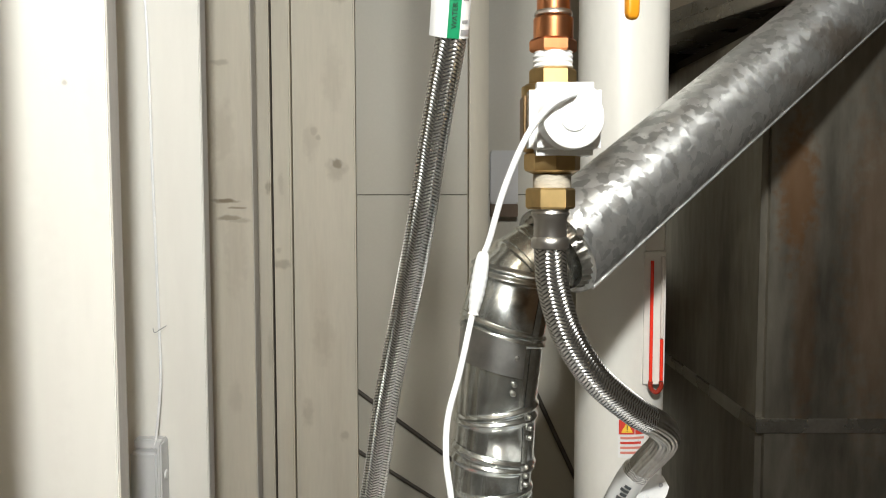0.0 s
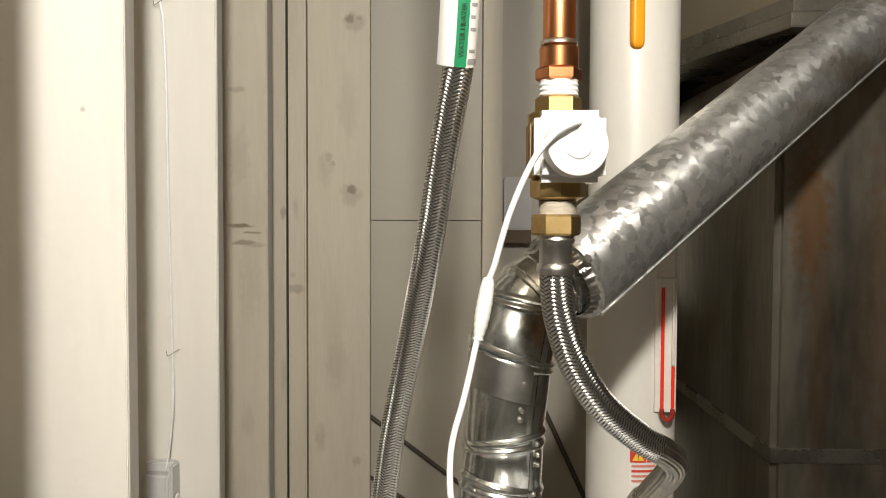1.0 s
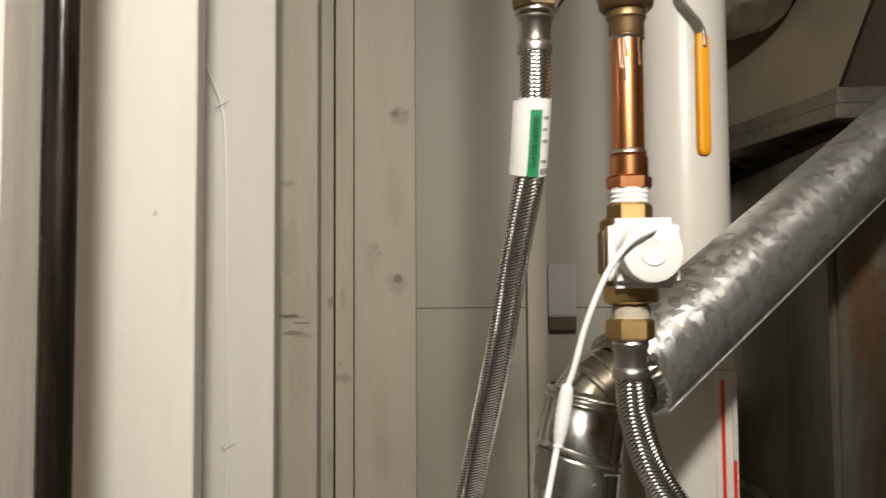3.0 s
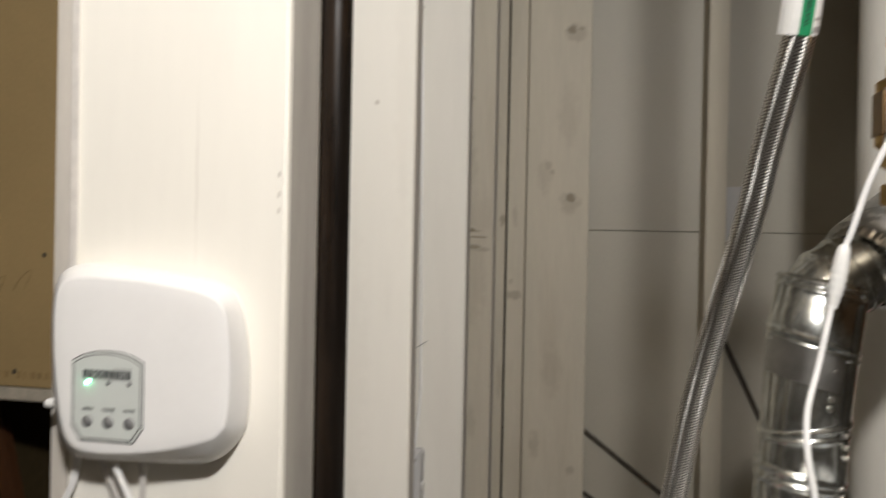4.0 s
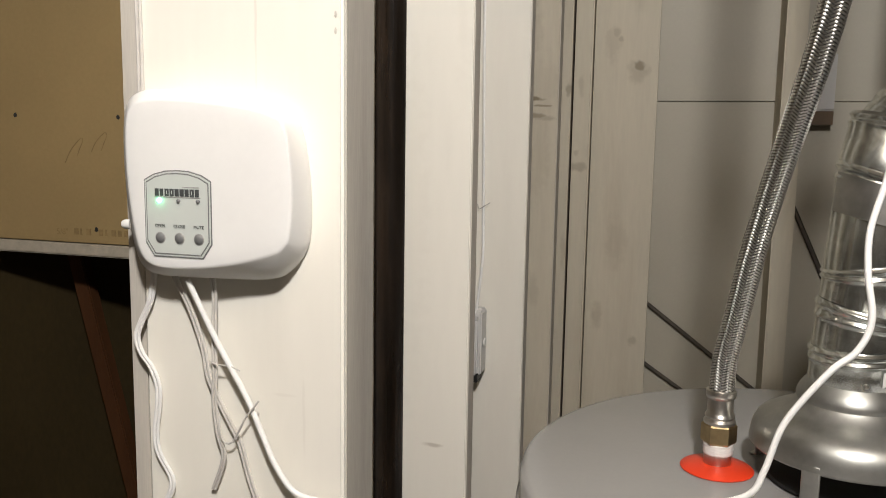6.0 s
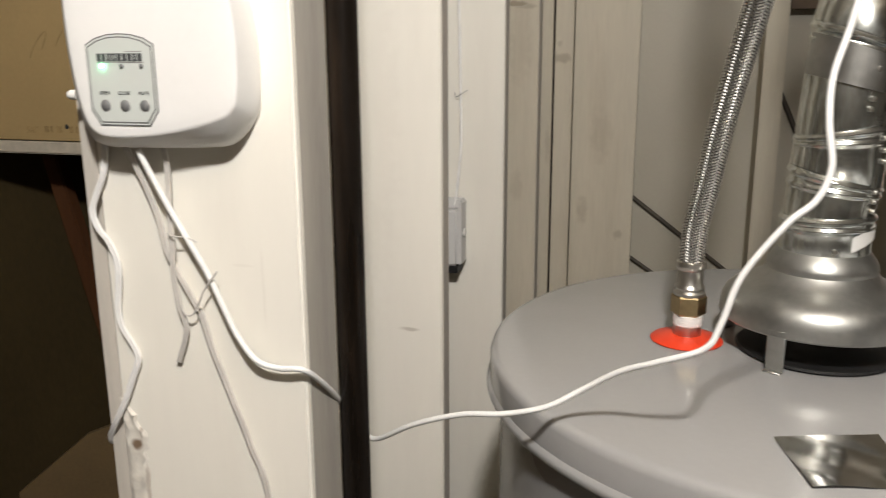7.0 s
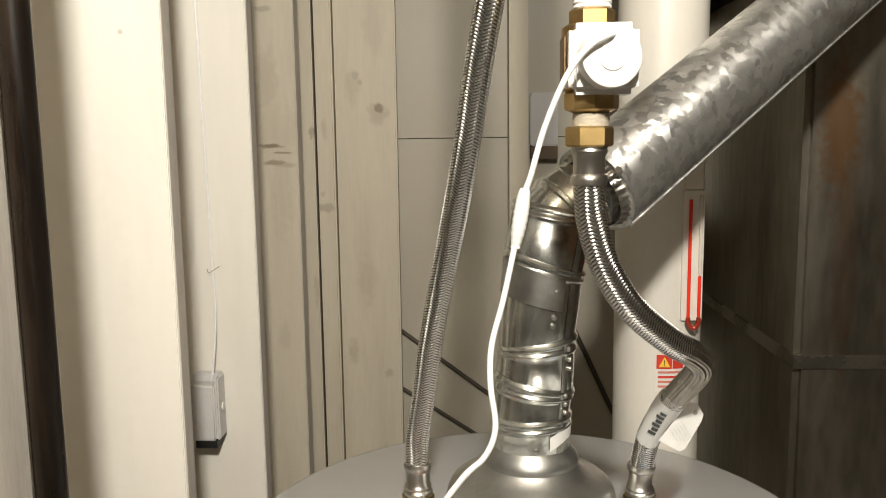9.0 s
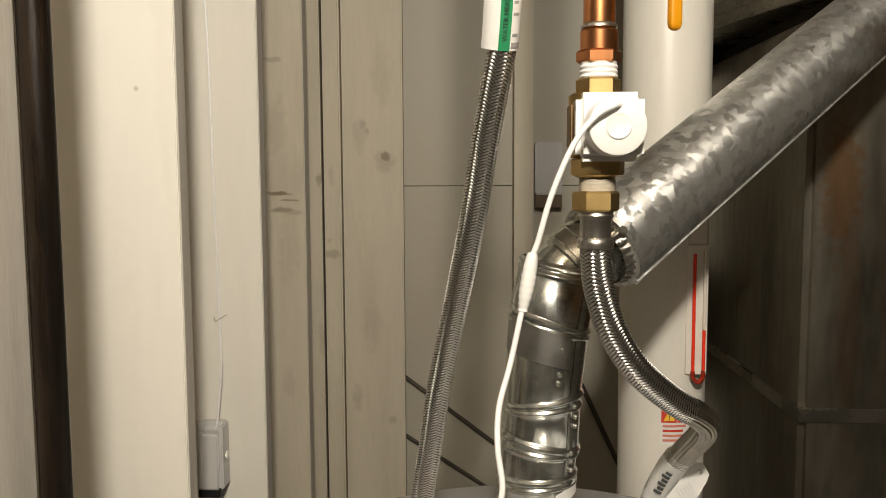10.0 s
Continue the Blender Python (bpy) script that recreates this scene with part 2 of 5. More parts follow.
M_FLUE = mat("bright galvanised flue", (0.80, 0.82, 0.78), 0.23, 0.97, var=0.50, scale=34, stretch=(1, 1, 0.9), bump=0.08, dirt=0.35, dirt_color=(0.46, 0.45, 0.42), rough_var=0.09)
M_FLUE_HOT = tinted("galvanised flue with a heat stain", M_FLUE, [(0.082, 1.640, 0.018, 0.030, 0.75), (0.090, 1.615, 0.012, 0.02, 0.5)], (0.42, 0.25, 0.11))
M_FOILTAPE = mat("dull foil tape", (0.50, 0.49, 0.46), 0.42, 1.0, var=0.2, scale=40, bump=0.06)
M_ZINC = spangle("spangled galvanised pipe", (0.66, 0.67, 0.65), (0.99, 0.99, 0.975), 0.35, scale=105, tilt=0.27)
# heat stains, and one wide spot that darkens the upper end
M_ZINC = tinted("spangled pipe with heat stain and dark upper end", M_ZINC, [(0.575, 2.015, 0.10, 0.035, 0.5), (0.62, 2.04, 0.11, 0.08, 0.6), (0.40, 1.855, 0.05, 0.012, 0.35), (0.475, 1.905, 0.07, 0.022, 0.6)], (0.34, 0.25, 0.16))
rolled = M_ZINC.node_tree.nodes.new("ShaderNodeCombineXYZ")
for k, c in enumerate((0.696, 0.518, 0.497)):
    rolled.inputs[k].default_value = c
M_ZINC.node_tree.links.new(rolled.outputs[0], M_ZINC.node_tree.nodes["Principled BSDF"].inputs["Tangent"])
M_ZINC.node_tree.nodes["Principled BSDF"].inputs["Anisotropic"].default_value = 0.65
M_ZINC.node_tree.nodes["Principled BSDF"].inputs["Metallic"].default_value = 0.92
# brown streaks and patches on both sheets stand in for reflections, with tarnish
M_DUCT = mat("dull duct sheet", (0.150, 0.125, 0.092), 0.36, 0.9, var=0.4, scale=7, stretch=(1.6, 1.6, 0.35), bump=0.16, fine=40, dirt=0.75, dirt_color=(0.085, 0.055, 0.032), rough_var=0.16)
M_CASING = tinted("casing sheet with brown reflections", mat("dull casing sheet", (0.285, 0.262, 0.212), 0.40, 0.95, var=0.5, scale=5, stretch=(1.6, 1.6, 0.4), bump=0.12, fine=40, dirt=0.5, dirt_color=(0.11, 0.085, 0.055), rough_var=0.16),
                  [(0.507, 1.74, 0.030, 0.11, 0.75), (0.52, 1.55, 0.018, 0.20, 0.35), (0.62, 1.62, 0.05, 0.25, 0.4)], (0.26, 0.13, 0.05))
M_LIP = mat("worn duct flange", (0.40, 0.38, 0.335), 0.28, 0.95, var=0.3, scale=12, bump=0.05, dirt=0.5, dirt_color=(0.2, 0.17, 0.13))
# left face of the plenum gets a lighter tan as if lit
M_DUCT_TAN = mat("lit tan plenum side", (0.50, 0.43, 0.31), 0.6, 0.3, var=0.12, scale=6, bump=0.05)
M_HOOD = mat("dull draft hood", (0.47, 0.47, 0.445), 0.42, 0.95, var=0.22, scale=22, bump=0.05, dirt=0.4, dirt_color=(0.42, 0.41, 0.39), rough_var=0.08)
M_STEEL = mat("stainless steel", (0.60, 0.575, 0.53), 0.34, 1.0, var=0.1, scale=40, bump=0.02)
# strand edges coloured dark for gap shade and the core behind
M_BRAID_GAP = mat("dark gaps between braid strands", (0.012, 0.0105, 0.009), 0.6, var=0.2)
M_BRAID = mat("braided stainless wire", (0.86, 0.835, 0.79), 0.34, 1.0, var=0.08, scale=60, bump=0.0, rough_var=0.02)
wires = M_BRAID.node_tree.nodes.new("ShaderNodeTangent")
wires.direction_type, wires.uv_map = "UV_MAP", "plait"
M_BRAID.node_tree.links.new(wires.outputs[0], M_BRAID.node_tree.nodes["Principled BSDF"].inputs["Tangent"])
M_BRAID.node_tree.nodes["Principled BSDF"].inputs["Anisotropic"].default_value = 1.0
# same steel as the braid, darkened because the kink lies in shade
M_FOLD = mat("drawn stainless braid in shade", (0.40, 0.37, 0.32), 0.36, 1.0, var=0.25, scale=90, stretch=(1, 1, 0.3), bump=0.04)
M_COPPER = mat("copper", (0.71, 0.30, 0.125), 0.24, 1.0, var=0.25, scale=14, stretch=(1, 1, 0.4), bump=0.02, dirt=0.35, dirt_color=(0.42, 0.17, 0.08))
M_SOLDER = mat("solder", (0.66, 0.62, 0.56), 0.3, 1.0, var=0.2, scale=80, bump=0.1)
M_BRASS = mat("yellow brass", (0.64, 0.45, 0.19), 0.38, 1.0, var=0.2, scale=40, bump=0.03, dirt=0.2, dirt_color=(0.4, 0.26, 0.1))
M_BRASS_DULL = mat("tarnished brass", (0.47, 0.365, 0.20), 0.36, 1.0, var=0.3, scale=50, bump=0.05, dirt=0.4, dirt_color=(0.30, 0.21, 0.11))
M_BRONZE = mat("cast brass", (0.27, 0.178, 0.090), 0.46, 0.9, var=0.2, scale=60, bump=0.2, dirt=0.3, dirt_color=(0.3, 0.19, 0.1))
M_TAPE = mat("white thread tape", (0.82, 0.81, 0.78), 0.6, var=0.08, scale=120, stretch=(1, 1, 6), bump=0.3)
M_TAPE_OLD = mat("yellowed thread tape", (0.50, 0.44, 0.34), 0.6, var=0.15, scale=90, stretch=(1, 1, 5), bump=0.3)
M_WHITE = mat("white plastic", (0.80, 0.79, 0.76), 0.38, var=0.04, scale=20, bump=0.01)
M_CASE = mat("white plastic case", (0.87, 0.86, 0.845), 0.42, var=0.03, scale=30, bump=0.02)
M_CABLE = mat("white cable jacket", (0.87, 0.86, 0.84), 0.4, var=0.06, scale=60, bump=0.02)
M_WIRE_GREY = mat("pale grey twin wire", (0.62, 0.59, 0.55), 0.45, var=0.15, scale=60, bump=0.02)
M_PVC = mat("cream PVC pipe", (0.76, 0.73, 0.66), 0.35, var=0.05, scale=9, stretch=(1, 1, 0.3), bump=0.01, dirt=0.06)
M_RED_RING = mat("red plastic", (0.80, 0.055, 0.015), 0.35, var=0.06)
M_BLUE_RING = mat("blue plastic", (0.045, 0.27, 0.72), 0.35, var=0.06)
M_RED = mat("red fluid", (0.85, 0.045, 0.02), 0.2, var=0.05)
M_LABEL_RED = mat("red label print", (0.62, 0.045, 0.025), 0.5, var=0.05)
M_YELLOW = mat("yellow label print", (0.90, 0.58, 0.05), 0.5, var=0.05)
M_INK = mat("black ink", (0.03, 0.03, 0.03), 0.5, var=0.1)
M_TITLE = mat("worn black print", (0.07, 0.075, 0.075), 0.5, var=0.3, scale=400)
M_INK_GREY = mat("grey ink", (0.32, 0.31, 0.30), 0.6, var=0.1)
M_INK_RED = mat("faded red ink", (0.66, 0.22, 0.16), 0.6, var=0.1)
M_PRINT = mat("faint grey print", (0.765, 0.765, 0.765), 0.7, var=0.4, scale=300, bump=0.0)
M_PAPER = mat("white paper", (0.80, 0.80, 0.80), 0.7, var=0.06, scale=20, bump=0.06)
M_LABEL = mat("white paper label", (0.78, 0.77, 0.74), 0.45, var=0.06, scale=60, bump=0.04)
M_GAUGE_END = mat("dark red fluid", (0.30, 0.03, 0.015), 0.15, var=0.05)
M_CARD = mat("cream gauge card", (0.74, 0.705, 0.63), 0.45, var=0.06, scale=60, bump=0.03)
M_GREEN = mat("green label stripe", (0.02, 0.25, 0.10), 0.45, var=0.08)
M_ORANGE = mat("orange vinyl sleeve", (0.62, 0.255, 0.006), 0.42, var=0.08, scale=40, bump=0.04)
M_KEYPAD = mat("grey keypad film", (0.60, 0.63, 0.60), 0.4, var=0.03)
M_BUTTON = mat("grey button", (0.17, 0.17, 0.17), 0.5, var=0.15)
M_FOIL = mat("brushed metal plate", (0.84, 0.83, 0.81), 0.13, 1.0, var=0.2, scale=14, stretch=(1, 4, 1), bump=0.03, rough_var=0.10)
M_BLACK = mat("black plastic", (0.009, 0.009, 0.009), 0.55, var=0.2)
M_GREYBOX = mat("grey plastic box", (0.62, 0.61, 0.60), 0.45, var=0.04)
M_CLEAR = mat("clear tube", (0.72, 0.66, 0.58), 0.15, var=0.05)
M_BROWNBOX = mat("brown bracket", (0.16, 0.11, 0.07), 0.7, var=0.2)
M_LED = glow("lit green lamp", (0.16, 1.0, 0.40), 45.0)
M_FLEX = mat("crinkled foil", (0.50, 0.48, 0.44), 0.30, 1.0, var=0.3, scale=30, bump=0.15)


# ---- mesh helpers ----
def part(name, bm, material, parent=None, label="", smooth=True):
    """Links a bmesh as one mesh object, under a thing or a part."""
    me = bpy.data.meshes.new(name)
    bm.normal_update()
    bm.to_mesh(me)
    bm.free()
    return fix(name, me, material, parent, label, smooth)


def fix(name, me, material, parent=None, label="", smooth=True):
    me.materials.append(material)
    if smooth:
        me.shade_smooth()
        me.set_sharp_from_angle(angle=radians(38))
    ob = new(name, me)
    if parent:
        ob.parent = parent
    if label:
        ob["label"] = label
    return ob


def thing(name, label, category, group="", kind=""):
    return tagged(new(name), label, category, group, kind)


def box(x0, x1, y0, y1, z0, z1, bevel=0.0015, seg=2):
    bm = bmesh.new()
    bmesh.ops.create_cube(bm, size=1)
    for v in bm.verts:
        v.co = ((x0 + x1) / 2 + v.co.x * (x1 - x0), (y0 + y1) / 2 + v.co.y * (y1 - y0), (z0 + z1) / 2 + v.co.z * (z1 - z0))
    if bevel:
        bmesh.ops.bevel(bm, geom=bm.edges[:], offset=bevel, segments=seg, affect="EDGES")
    return bm


def merge(*parts):
    out = bmesh.new()
    for b in parts:
        me = bpy.data.meshes.new("tmp")
        b.to_mesh(me)
        b.free()
        out.from_mesh(me)
        bpy.data.meshes.remove(me)
    return out


def lathe(profile, at=(0, 0, 0), axis=(0, 0, 1), seg=48, sides=0):
    """Turns (radius, height) pairs round an axis; sides=6 makes a hexagon."""
    n = sides or seg
    bm = bmesh.new()
    q = Vector((0, 0, 1)).rotation_difference(Vector(axis).normalized())
    rings = []
    for r, h in profile:
        rings.append([bm.verts.new(Vector(at) + q @ Vector((r * math.cos(2 * math.pi * k / n), r * math.sin(2 * math.pi * k / n), h))) for k in range(n)])
    for a, b in zip(rings, rings[1:]):
        for k in range(n):
            bm.faces.new((a[k], a[(k + 1) % n], b[(k + 1) % n], b[k]))
    if profile[0][0] > 1e-5:
        bm.faces.new(rings[0][::-1])
    if profile[-1][0] > 1e-5:
        bm.faces.new(rings[-1])
    bmesh.ops.remove_doubles(bm, verts=bm.verts, dist=1e-6)
    bmesh.ops.recalc_face_normals(bm, faces=bm.faces)
    return bm


def hexnut(at, axis, r, h, ch=0.0015):
    bm = lathe([(r - ch, 0), (r, ch), (r, h - ch), (r - ch, h)], at, axis, sides=6)
    return bm


def turned(bm, at, degrees):
    """Turns a mesh round the upright line through at."""
    bmesh.ops.rotate(bm, verts=bm.verts, cent=(*at, 0), matrix=Matrix.Rotation(radians(degrees), 3, "Z"))
    return bm


def spline(pts, step):
    """Points at even steps along a smooth line through pts."""
    p = [Vector(q) for q in pts]
    p = [p[0] * 2 - p[1]] + p + [p[-1] * 2 - p[-2]]
    fine = []
    for a, b, c, d in zip(p, p[1:], p[2:], p[3:]):
        for k in range(24):
            t = k / 24
            fine.append(0.5 * ((2 * b) + (c - a) * t + (2 * a - 5 * b + 4 * c - d) * t * t + (3 * b - a - 3 * c + d) * t ** 3))
    fine.append(p[-2])
    out, acc = [fine[0]], 0.0
    for a, b in zip(fine, fine[1:]):
        length = (b - a).length
        while acc + length >= step:
            a = a.lerp(b, (step - acc) / length)
            length = (b - a).length
            out.append(a.copy())
            acc = 0.0
        acc += length
    if (out[-1] - fine[-1]).length > step * 0.3:
        out.append(fine[-1])
    return out


def frames(line):
    """A tangent and two normals at each point, without twist."""
    res, n = [], None
    for k, p in enumerate(line):
        t = (line[min(k + 1, len(line) - 1)] - line[max(k - 1, 0)]).normalized()
        if n is None:
            n = t.orthogonal().normalized()
        n = (n - t * n.dot(t)).normalized()
        res.append((p, t, n, t.cross(n)))
    return res


def tube(pts, r, seg=12, step=0.004, height=None, smooth_line=True):
    """A round line; r may be a number or a function of the share of its length; height(u, v) raises the skin."""
    line = spline(pts, step) if smooth_line else [Vector(p) for p in pts]
    fr = frames(line)
    co, faces = [], []
    total = len(fr) - 1
    for k, (p, t, n, b) in enumerate(fr):
        rad = r(k / total) if callable(r) else r
        for j in range(seg):
            a = 2 * math.pi * j / seg
            rr = rad + (height(k * step, a) if height else 0)
            co.append(p + (n * math.cos(a) + b * math.sin(a)) * rr)
    for k in range(total):
        for j in range(seg):
            i, i2 = k * seg + j, k * seg + (j + 1) % seg
            faces.append((i, i2, i2 + seg, i + seg))
    faces.append(tuple(range(seg))[::-1])
    faces.append(tuple(range(total * seg, total * seg + seg)))
    me = bpy.data.meshes.new("tube")
    me.from_pydata([tuple(c) for c in co], [], faces)
    me.update()
    return me


PLAITS, PITCH, STRAND = 12, 0.0027, 0.00024


def weave(u, a):
    """Across and along the strand on top, two over two, so that slanting floats stand in columns."""
    p = a * PLAITS / (2 * math.pi)
    one, two = p + u / PITCH, p - u / PITCH
    s = (math.floor(one) + math.floor(two)) % 4
    return (one % 1 - 0.5, two % 1 + s) if s < 2 else (two % 1 - 0.5, one % 1 + s - 2)


def braid(u, a):
    """Relief of flat wire strands woven over and under each other, in metres."""
    f, w = weave(u, a)
    return STRAND * ((1 - 4 * f * f) * (0.30 + 0.70 * math.sin(math.pi * w / 2)) - 1)


def braided(pts, r, parent, drawn=None):
    """A braided hose; between the two lengths in drawn the braid is pulled smooth into folds."""
    seg, step = 192, 0.00029

    def skin(u, a):
        if not drawn:
            return braid(u, a)
        k = min(1.0, max(0.0, min(u - drawn[0], drawn[1] - u) / 0.018))
        fold = 0.00050 * math.sin(9 * a + 20 * u) + 0.00022 * math.sin(23 * a) - 0.0005
        return braid(u, a) * (1 - k) + (fold + 0.12 * braid(u, a)) * k

    me = tube(pts, r, seg, step, skin)
    ob = fix("braid", me, M_BRAID, parent, "woven stainless braid")
    me.materials.append(M_BRAID_GAP)
    me.materials.append(M_FOLD)
    n = len(me.polygons) - 2
    k, j = np.arange(n) // seg, np.arange(n) % seg
    p, u = (j + 0.5) * PLAITS / seg, (k + 0.5) * step / PITCH
    one, two = p + u, p - u
    odd = (np.floor(one) + np.floor(two)) % 4 >= 2
    f = np.where(odd, two, one) % 1 - 0.5
    idx = np.zeros(n + 2, dtype=np.int32)
    idx[:n] = np.abs(f) > 0.33
    if drawn:
        at = k * step
        idx[:n][(at > drawn[0] + 0.010) & (at < drawn[1] - 0.010)] = 2
    me.polygons.foreach_set("material_index", idx)
    # the wires' direction, across and along each strand
    w = PITCH * 1.2
    h = math.hypot(w, PITCH)
    xs = (j[:, None] + np.array([0, 1, 1, 0])) * 2 * math.pi * r / seg
    ys = (k[:, None] + np.array([0, 0, 1, 1])) * step
    sign = np.where(odd, -1.0, 1.0)[:, None]
    uv = np.zeros((len(me.loops), 2), dtype=np.float32)
    uv[:n * 4, 0] = ((xs * PITCH + sign * ys * w) / h * 200).ravel()
    uv[:n * 4, 1] = ((xs * w - sign * ys * PITCH) / h * 200).ravel()
    me.uv_layers.new(name="plait").data.foreach_set("uv", uv.ravel())
    return ob


def prism(corners, z0, z1, shift=(0, 0)):
    """An upright block on a four-cornered plan; shift moves its upper left edge."""
    bm = bmesh.new()
    lo = [bm.verts.new((x, y, z0)) for x, y in corners]
    hi = [bm.verts.new((x + (shift[0] if k in (0, 3) else 0), y + (shift[1] if k < 2 else 0), z1)) for k, (x, y) in enumerate(corners)]
    for k in range(4):
        bm.faces.new((lo[k], lo[(k + 1) % 4], hi[(k + 1) % 4], hi[k]))
    bm.faces.new(lo[::-1])
    bm.faces.new(hi)
    return bm


def soft_edges(bm, width):
    bmesh.ops.recalc_face_normals(bm, faces=bm.faces)
    bmesh.ops.bevel(bm, geom=bm.edges[:], offset=width, segments=3, affect="EDGES")
    return bm


def lettering(text, size, m, name, material, parent, align="CENTER"):
    cu = bpy.data.curves.new(name, "FONT")
    cu.body, cu.size, cu.align_x, cu.extrude = text, size, align, 0.00012
    tmp = bpy.data.objects.new("tmp", cu)
    scene.collection.objects.link(tmp)
    me = bpy.data.meshes.new_from_object(tmp.evaluated_get(bpy.context.evaluated_depsgraph_get()))
    bpy.data.objects.remove(tmp)
    me.transform(m)
    return fix(name, me, material, parent, smooth=False)


# ---- setting ----
def slab(name, x0, x1, y0, y1, z0, z1, material, label, category, bevel=0.0):
    return tagged(part(name, box(x0, x1, y0, y1, z0, z1, bevel), material), label, category, kind="structure")


slab("floor", -2.2, 2.6, -2.2, 2.0, -0.1, 0.0, M_CONC, "grey concrete floor of the utility room", "floor")
# unseen ceiling and outer walls, added to bounce and reflect light
slab("ceiling", -2.2, 2.6, -2.2, 2.0, 2.45, 2.55, M_CEIL, "unseen brown ceiling, toned to set the bounce light", "ceiling")
slab("wall_south", -2.2, 2.6, -2.3, -2.2, 0, 2.45, M_ROOM, "unseen brown wall behind the camera, toned for bounce and reflections", "wall")
slab("wall_east", 2.6, 2.7, -2.2, 2.0, 0, 2.45, M_ROOM, "unseen brown side wall, toned for bounce and reflections", "wall")
slab("wall_west", -2.3, -2.2, -2.2, 2.0, 0, 2.45, M_ROOM, "unseen brown side wall, toned for bounce and reflections", "wall")
bm = bmesh.new()
plan = ((-1.193, 0.9405), (-0.4845, 1.404), (-0.4845, 1.440), (-1.193, 0.9765))
lo = [bm.verts.new((x, y, 0)) for x, y in plan]
hi = [bm.verts.new((x, y, 2.45)) for x, y in plan]
for k in range(4):
    bm.faces.new((lo[k], lo[(k + 1) % 4], hi[(k + 1) % 4], hi[k]))
bm.faces.new(lo[::-1])
bm.faces.new(hi)
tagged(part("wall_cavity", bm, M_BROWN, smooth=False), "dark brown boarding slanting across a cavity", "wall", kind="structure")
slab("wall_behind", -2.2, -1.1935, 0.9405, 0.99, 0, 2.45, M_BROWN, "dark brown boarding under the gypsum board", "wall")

# back wall of white panels with open joints
wall_north = tagged(part("wall_north", box(-0.6, 2.6, 1.724, 1.85, 0, 2.45, 0), M_DARK), "dark framing behind white wall panels", "wall", kind="structure")
for x0, x1, z0, z1 in ((-0.46, 0.0615, 0.9, 1.7271), (-0.46, 0.0615, 1.7282, 2.45), (0.0625, 0.46, 0.9, 1.7271), (0.0625, 0.46, 1.7282, 2.45), (-0.46, 0.46, 0.0, 0.898)):
    part("panel", box(x0, x1, 1.706, 1.724, z0, z1, 0.001, 1), M_PANEL, wall_north)
part("panel_trim", box(0.0505, 0.0875, 1.585, 1.7055, 0, 2.45, 0.003), M_BOARD, wall_north, "whitewashed vertical wooden trim")

# left stud wall, seen from the edge
wall_left = tagged(part("wall_left", box(-0.484, -0.464, 0.72, 1.706, 0, 2.45, 0), M_BOARD), "whitewashed boarding behind wooden studs", "wall", kind="structure")


def stud(x0, x1, y, label, depth=0.038, material=None):
    ob = part("stud", box(x0, x1, y, y + depth, 0, 2.45, 0.0012, 3), material or M_STUD, wall_left, label)
    part("stud_edge", box(x1 - 0.004, x1 + 0.0012, y + 0.003, y + depth - 0.001, 0, 2.45, 0.0006, 1), M_STUD_EDGE, ob)
    return ob


def flat_blob(x, y, z, rx, rz, material, parent, name, seed):
    """A thin uneven patch on a board that faces the room."""
    rnd = random.Random(seed)
    bm = bmesh.new()
    top = bm.verts.new((x, y - 0.0009, z))
    ring = []
    for k in range(18):
        a = 2 * math.pi * k / 18
        f = rnd.uniform(0.75, 1.1)
        ring.append(bm.verts.new((x + rx * f * math.cos(a), y - 0.0003, z + rz * f * math.sin(a))))
    for k in range(18):
        bm.faces.new((top, ring[(k + 1) % 18], ring[k]))
    bmesh.ops.recalc_face_normals(bm, faces=bm.faces)
    return part(name, bm, material, parent)


s1 = stud(-0.462, -0.3253, 0.787, "white-painted stud with one nail head", 0.027, M_STUD_NAIL)
stud(-0.462, -0.3215, 1.082, "white-painted stud carrying a wire and a small box", 0.028)
stud(-0.462, -0.3355, 1.430, "whitewashed stud with brown scars in its paint", material=M_BOARD_SCARS)
part("corner_board", box(-0.42, -0.3312, 1.566, 1.580, 0, 2.45, 0.002), M_BOARD_STRIP, wall_left)
part("corner_gap", box(-0.42, -0.24, 1.600, 1.706, 0, 2.45, 0), M_DARK, wall_left, "dark block in place of the shade between boards")
part("corner_strip", box(-0.3268, -0.2925, 1.568, 1.5995, 0, 2.45, 0.003), M_BOARD_STRIP, wall_left)
part("corner_back", box(-0.2395, -0.2050, 1.5995, 1.7055, 0, 2.45, 0.002), M_BOARD, wall_left)
s4 = part("corner_stud", box(-0.2903, -0.1697, 1.577, 1.5990, 0, 2.45, 0.003), M_BOARD_KNOTS, wall_left, "whitewashed board with dark knots")
# near column: a wide painted board beside a narrow one
column = tagged(part("column", soft_edges(prism(((-0.4775, 0.445), (-0.3230, 0.445), (-0.3165, 0.4835), (-0.4775, 0.4835)), 0, 2.45), 0.0016), M_COLUMN), "white-painted wooden column carrying the controller", "column", kind="structure")
part("column_strip", box(-0.4945, -0.4785, 0.449, 0.483, 0, 2.45, 0.002), M_STUD_EDGE, column, "rough white board edge")
part("column_side", box(-0.46, -0.3235, 0.4845, 0.500, 0, 2.45, 0.002), M_BOARD, column)
part("column_liner", prism(((-0.3235, 0.4495), (-0.3217, 0.4495), (-0.3160, 0.4826), (-0.3200, 0.4826)), 0, 2.4495), M_COL_EDGE, column, smooth=False)
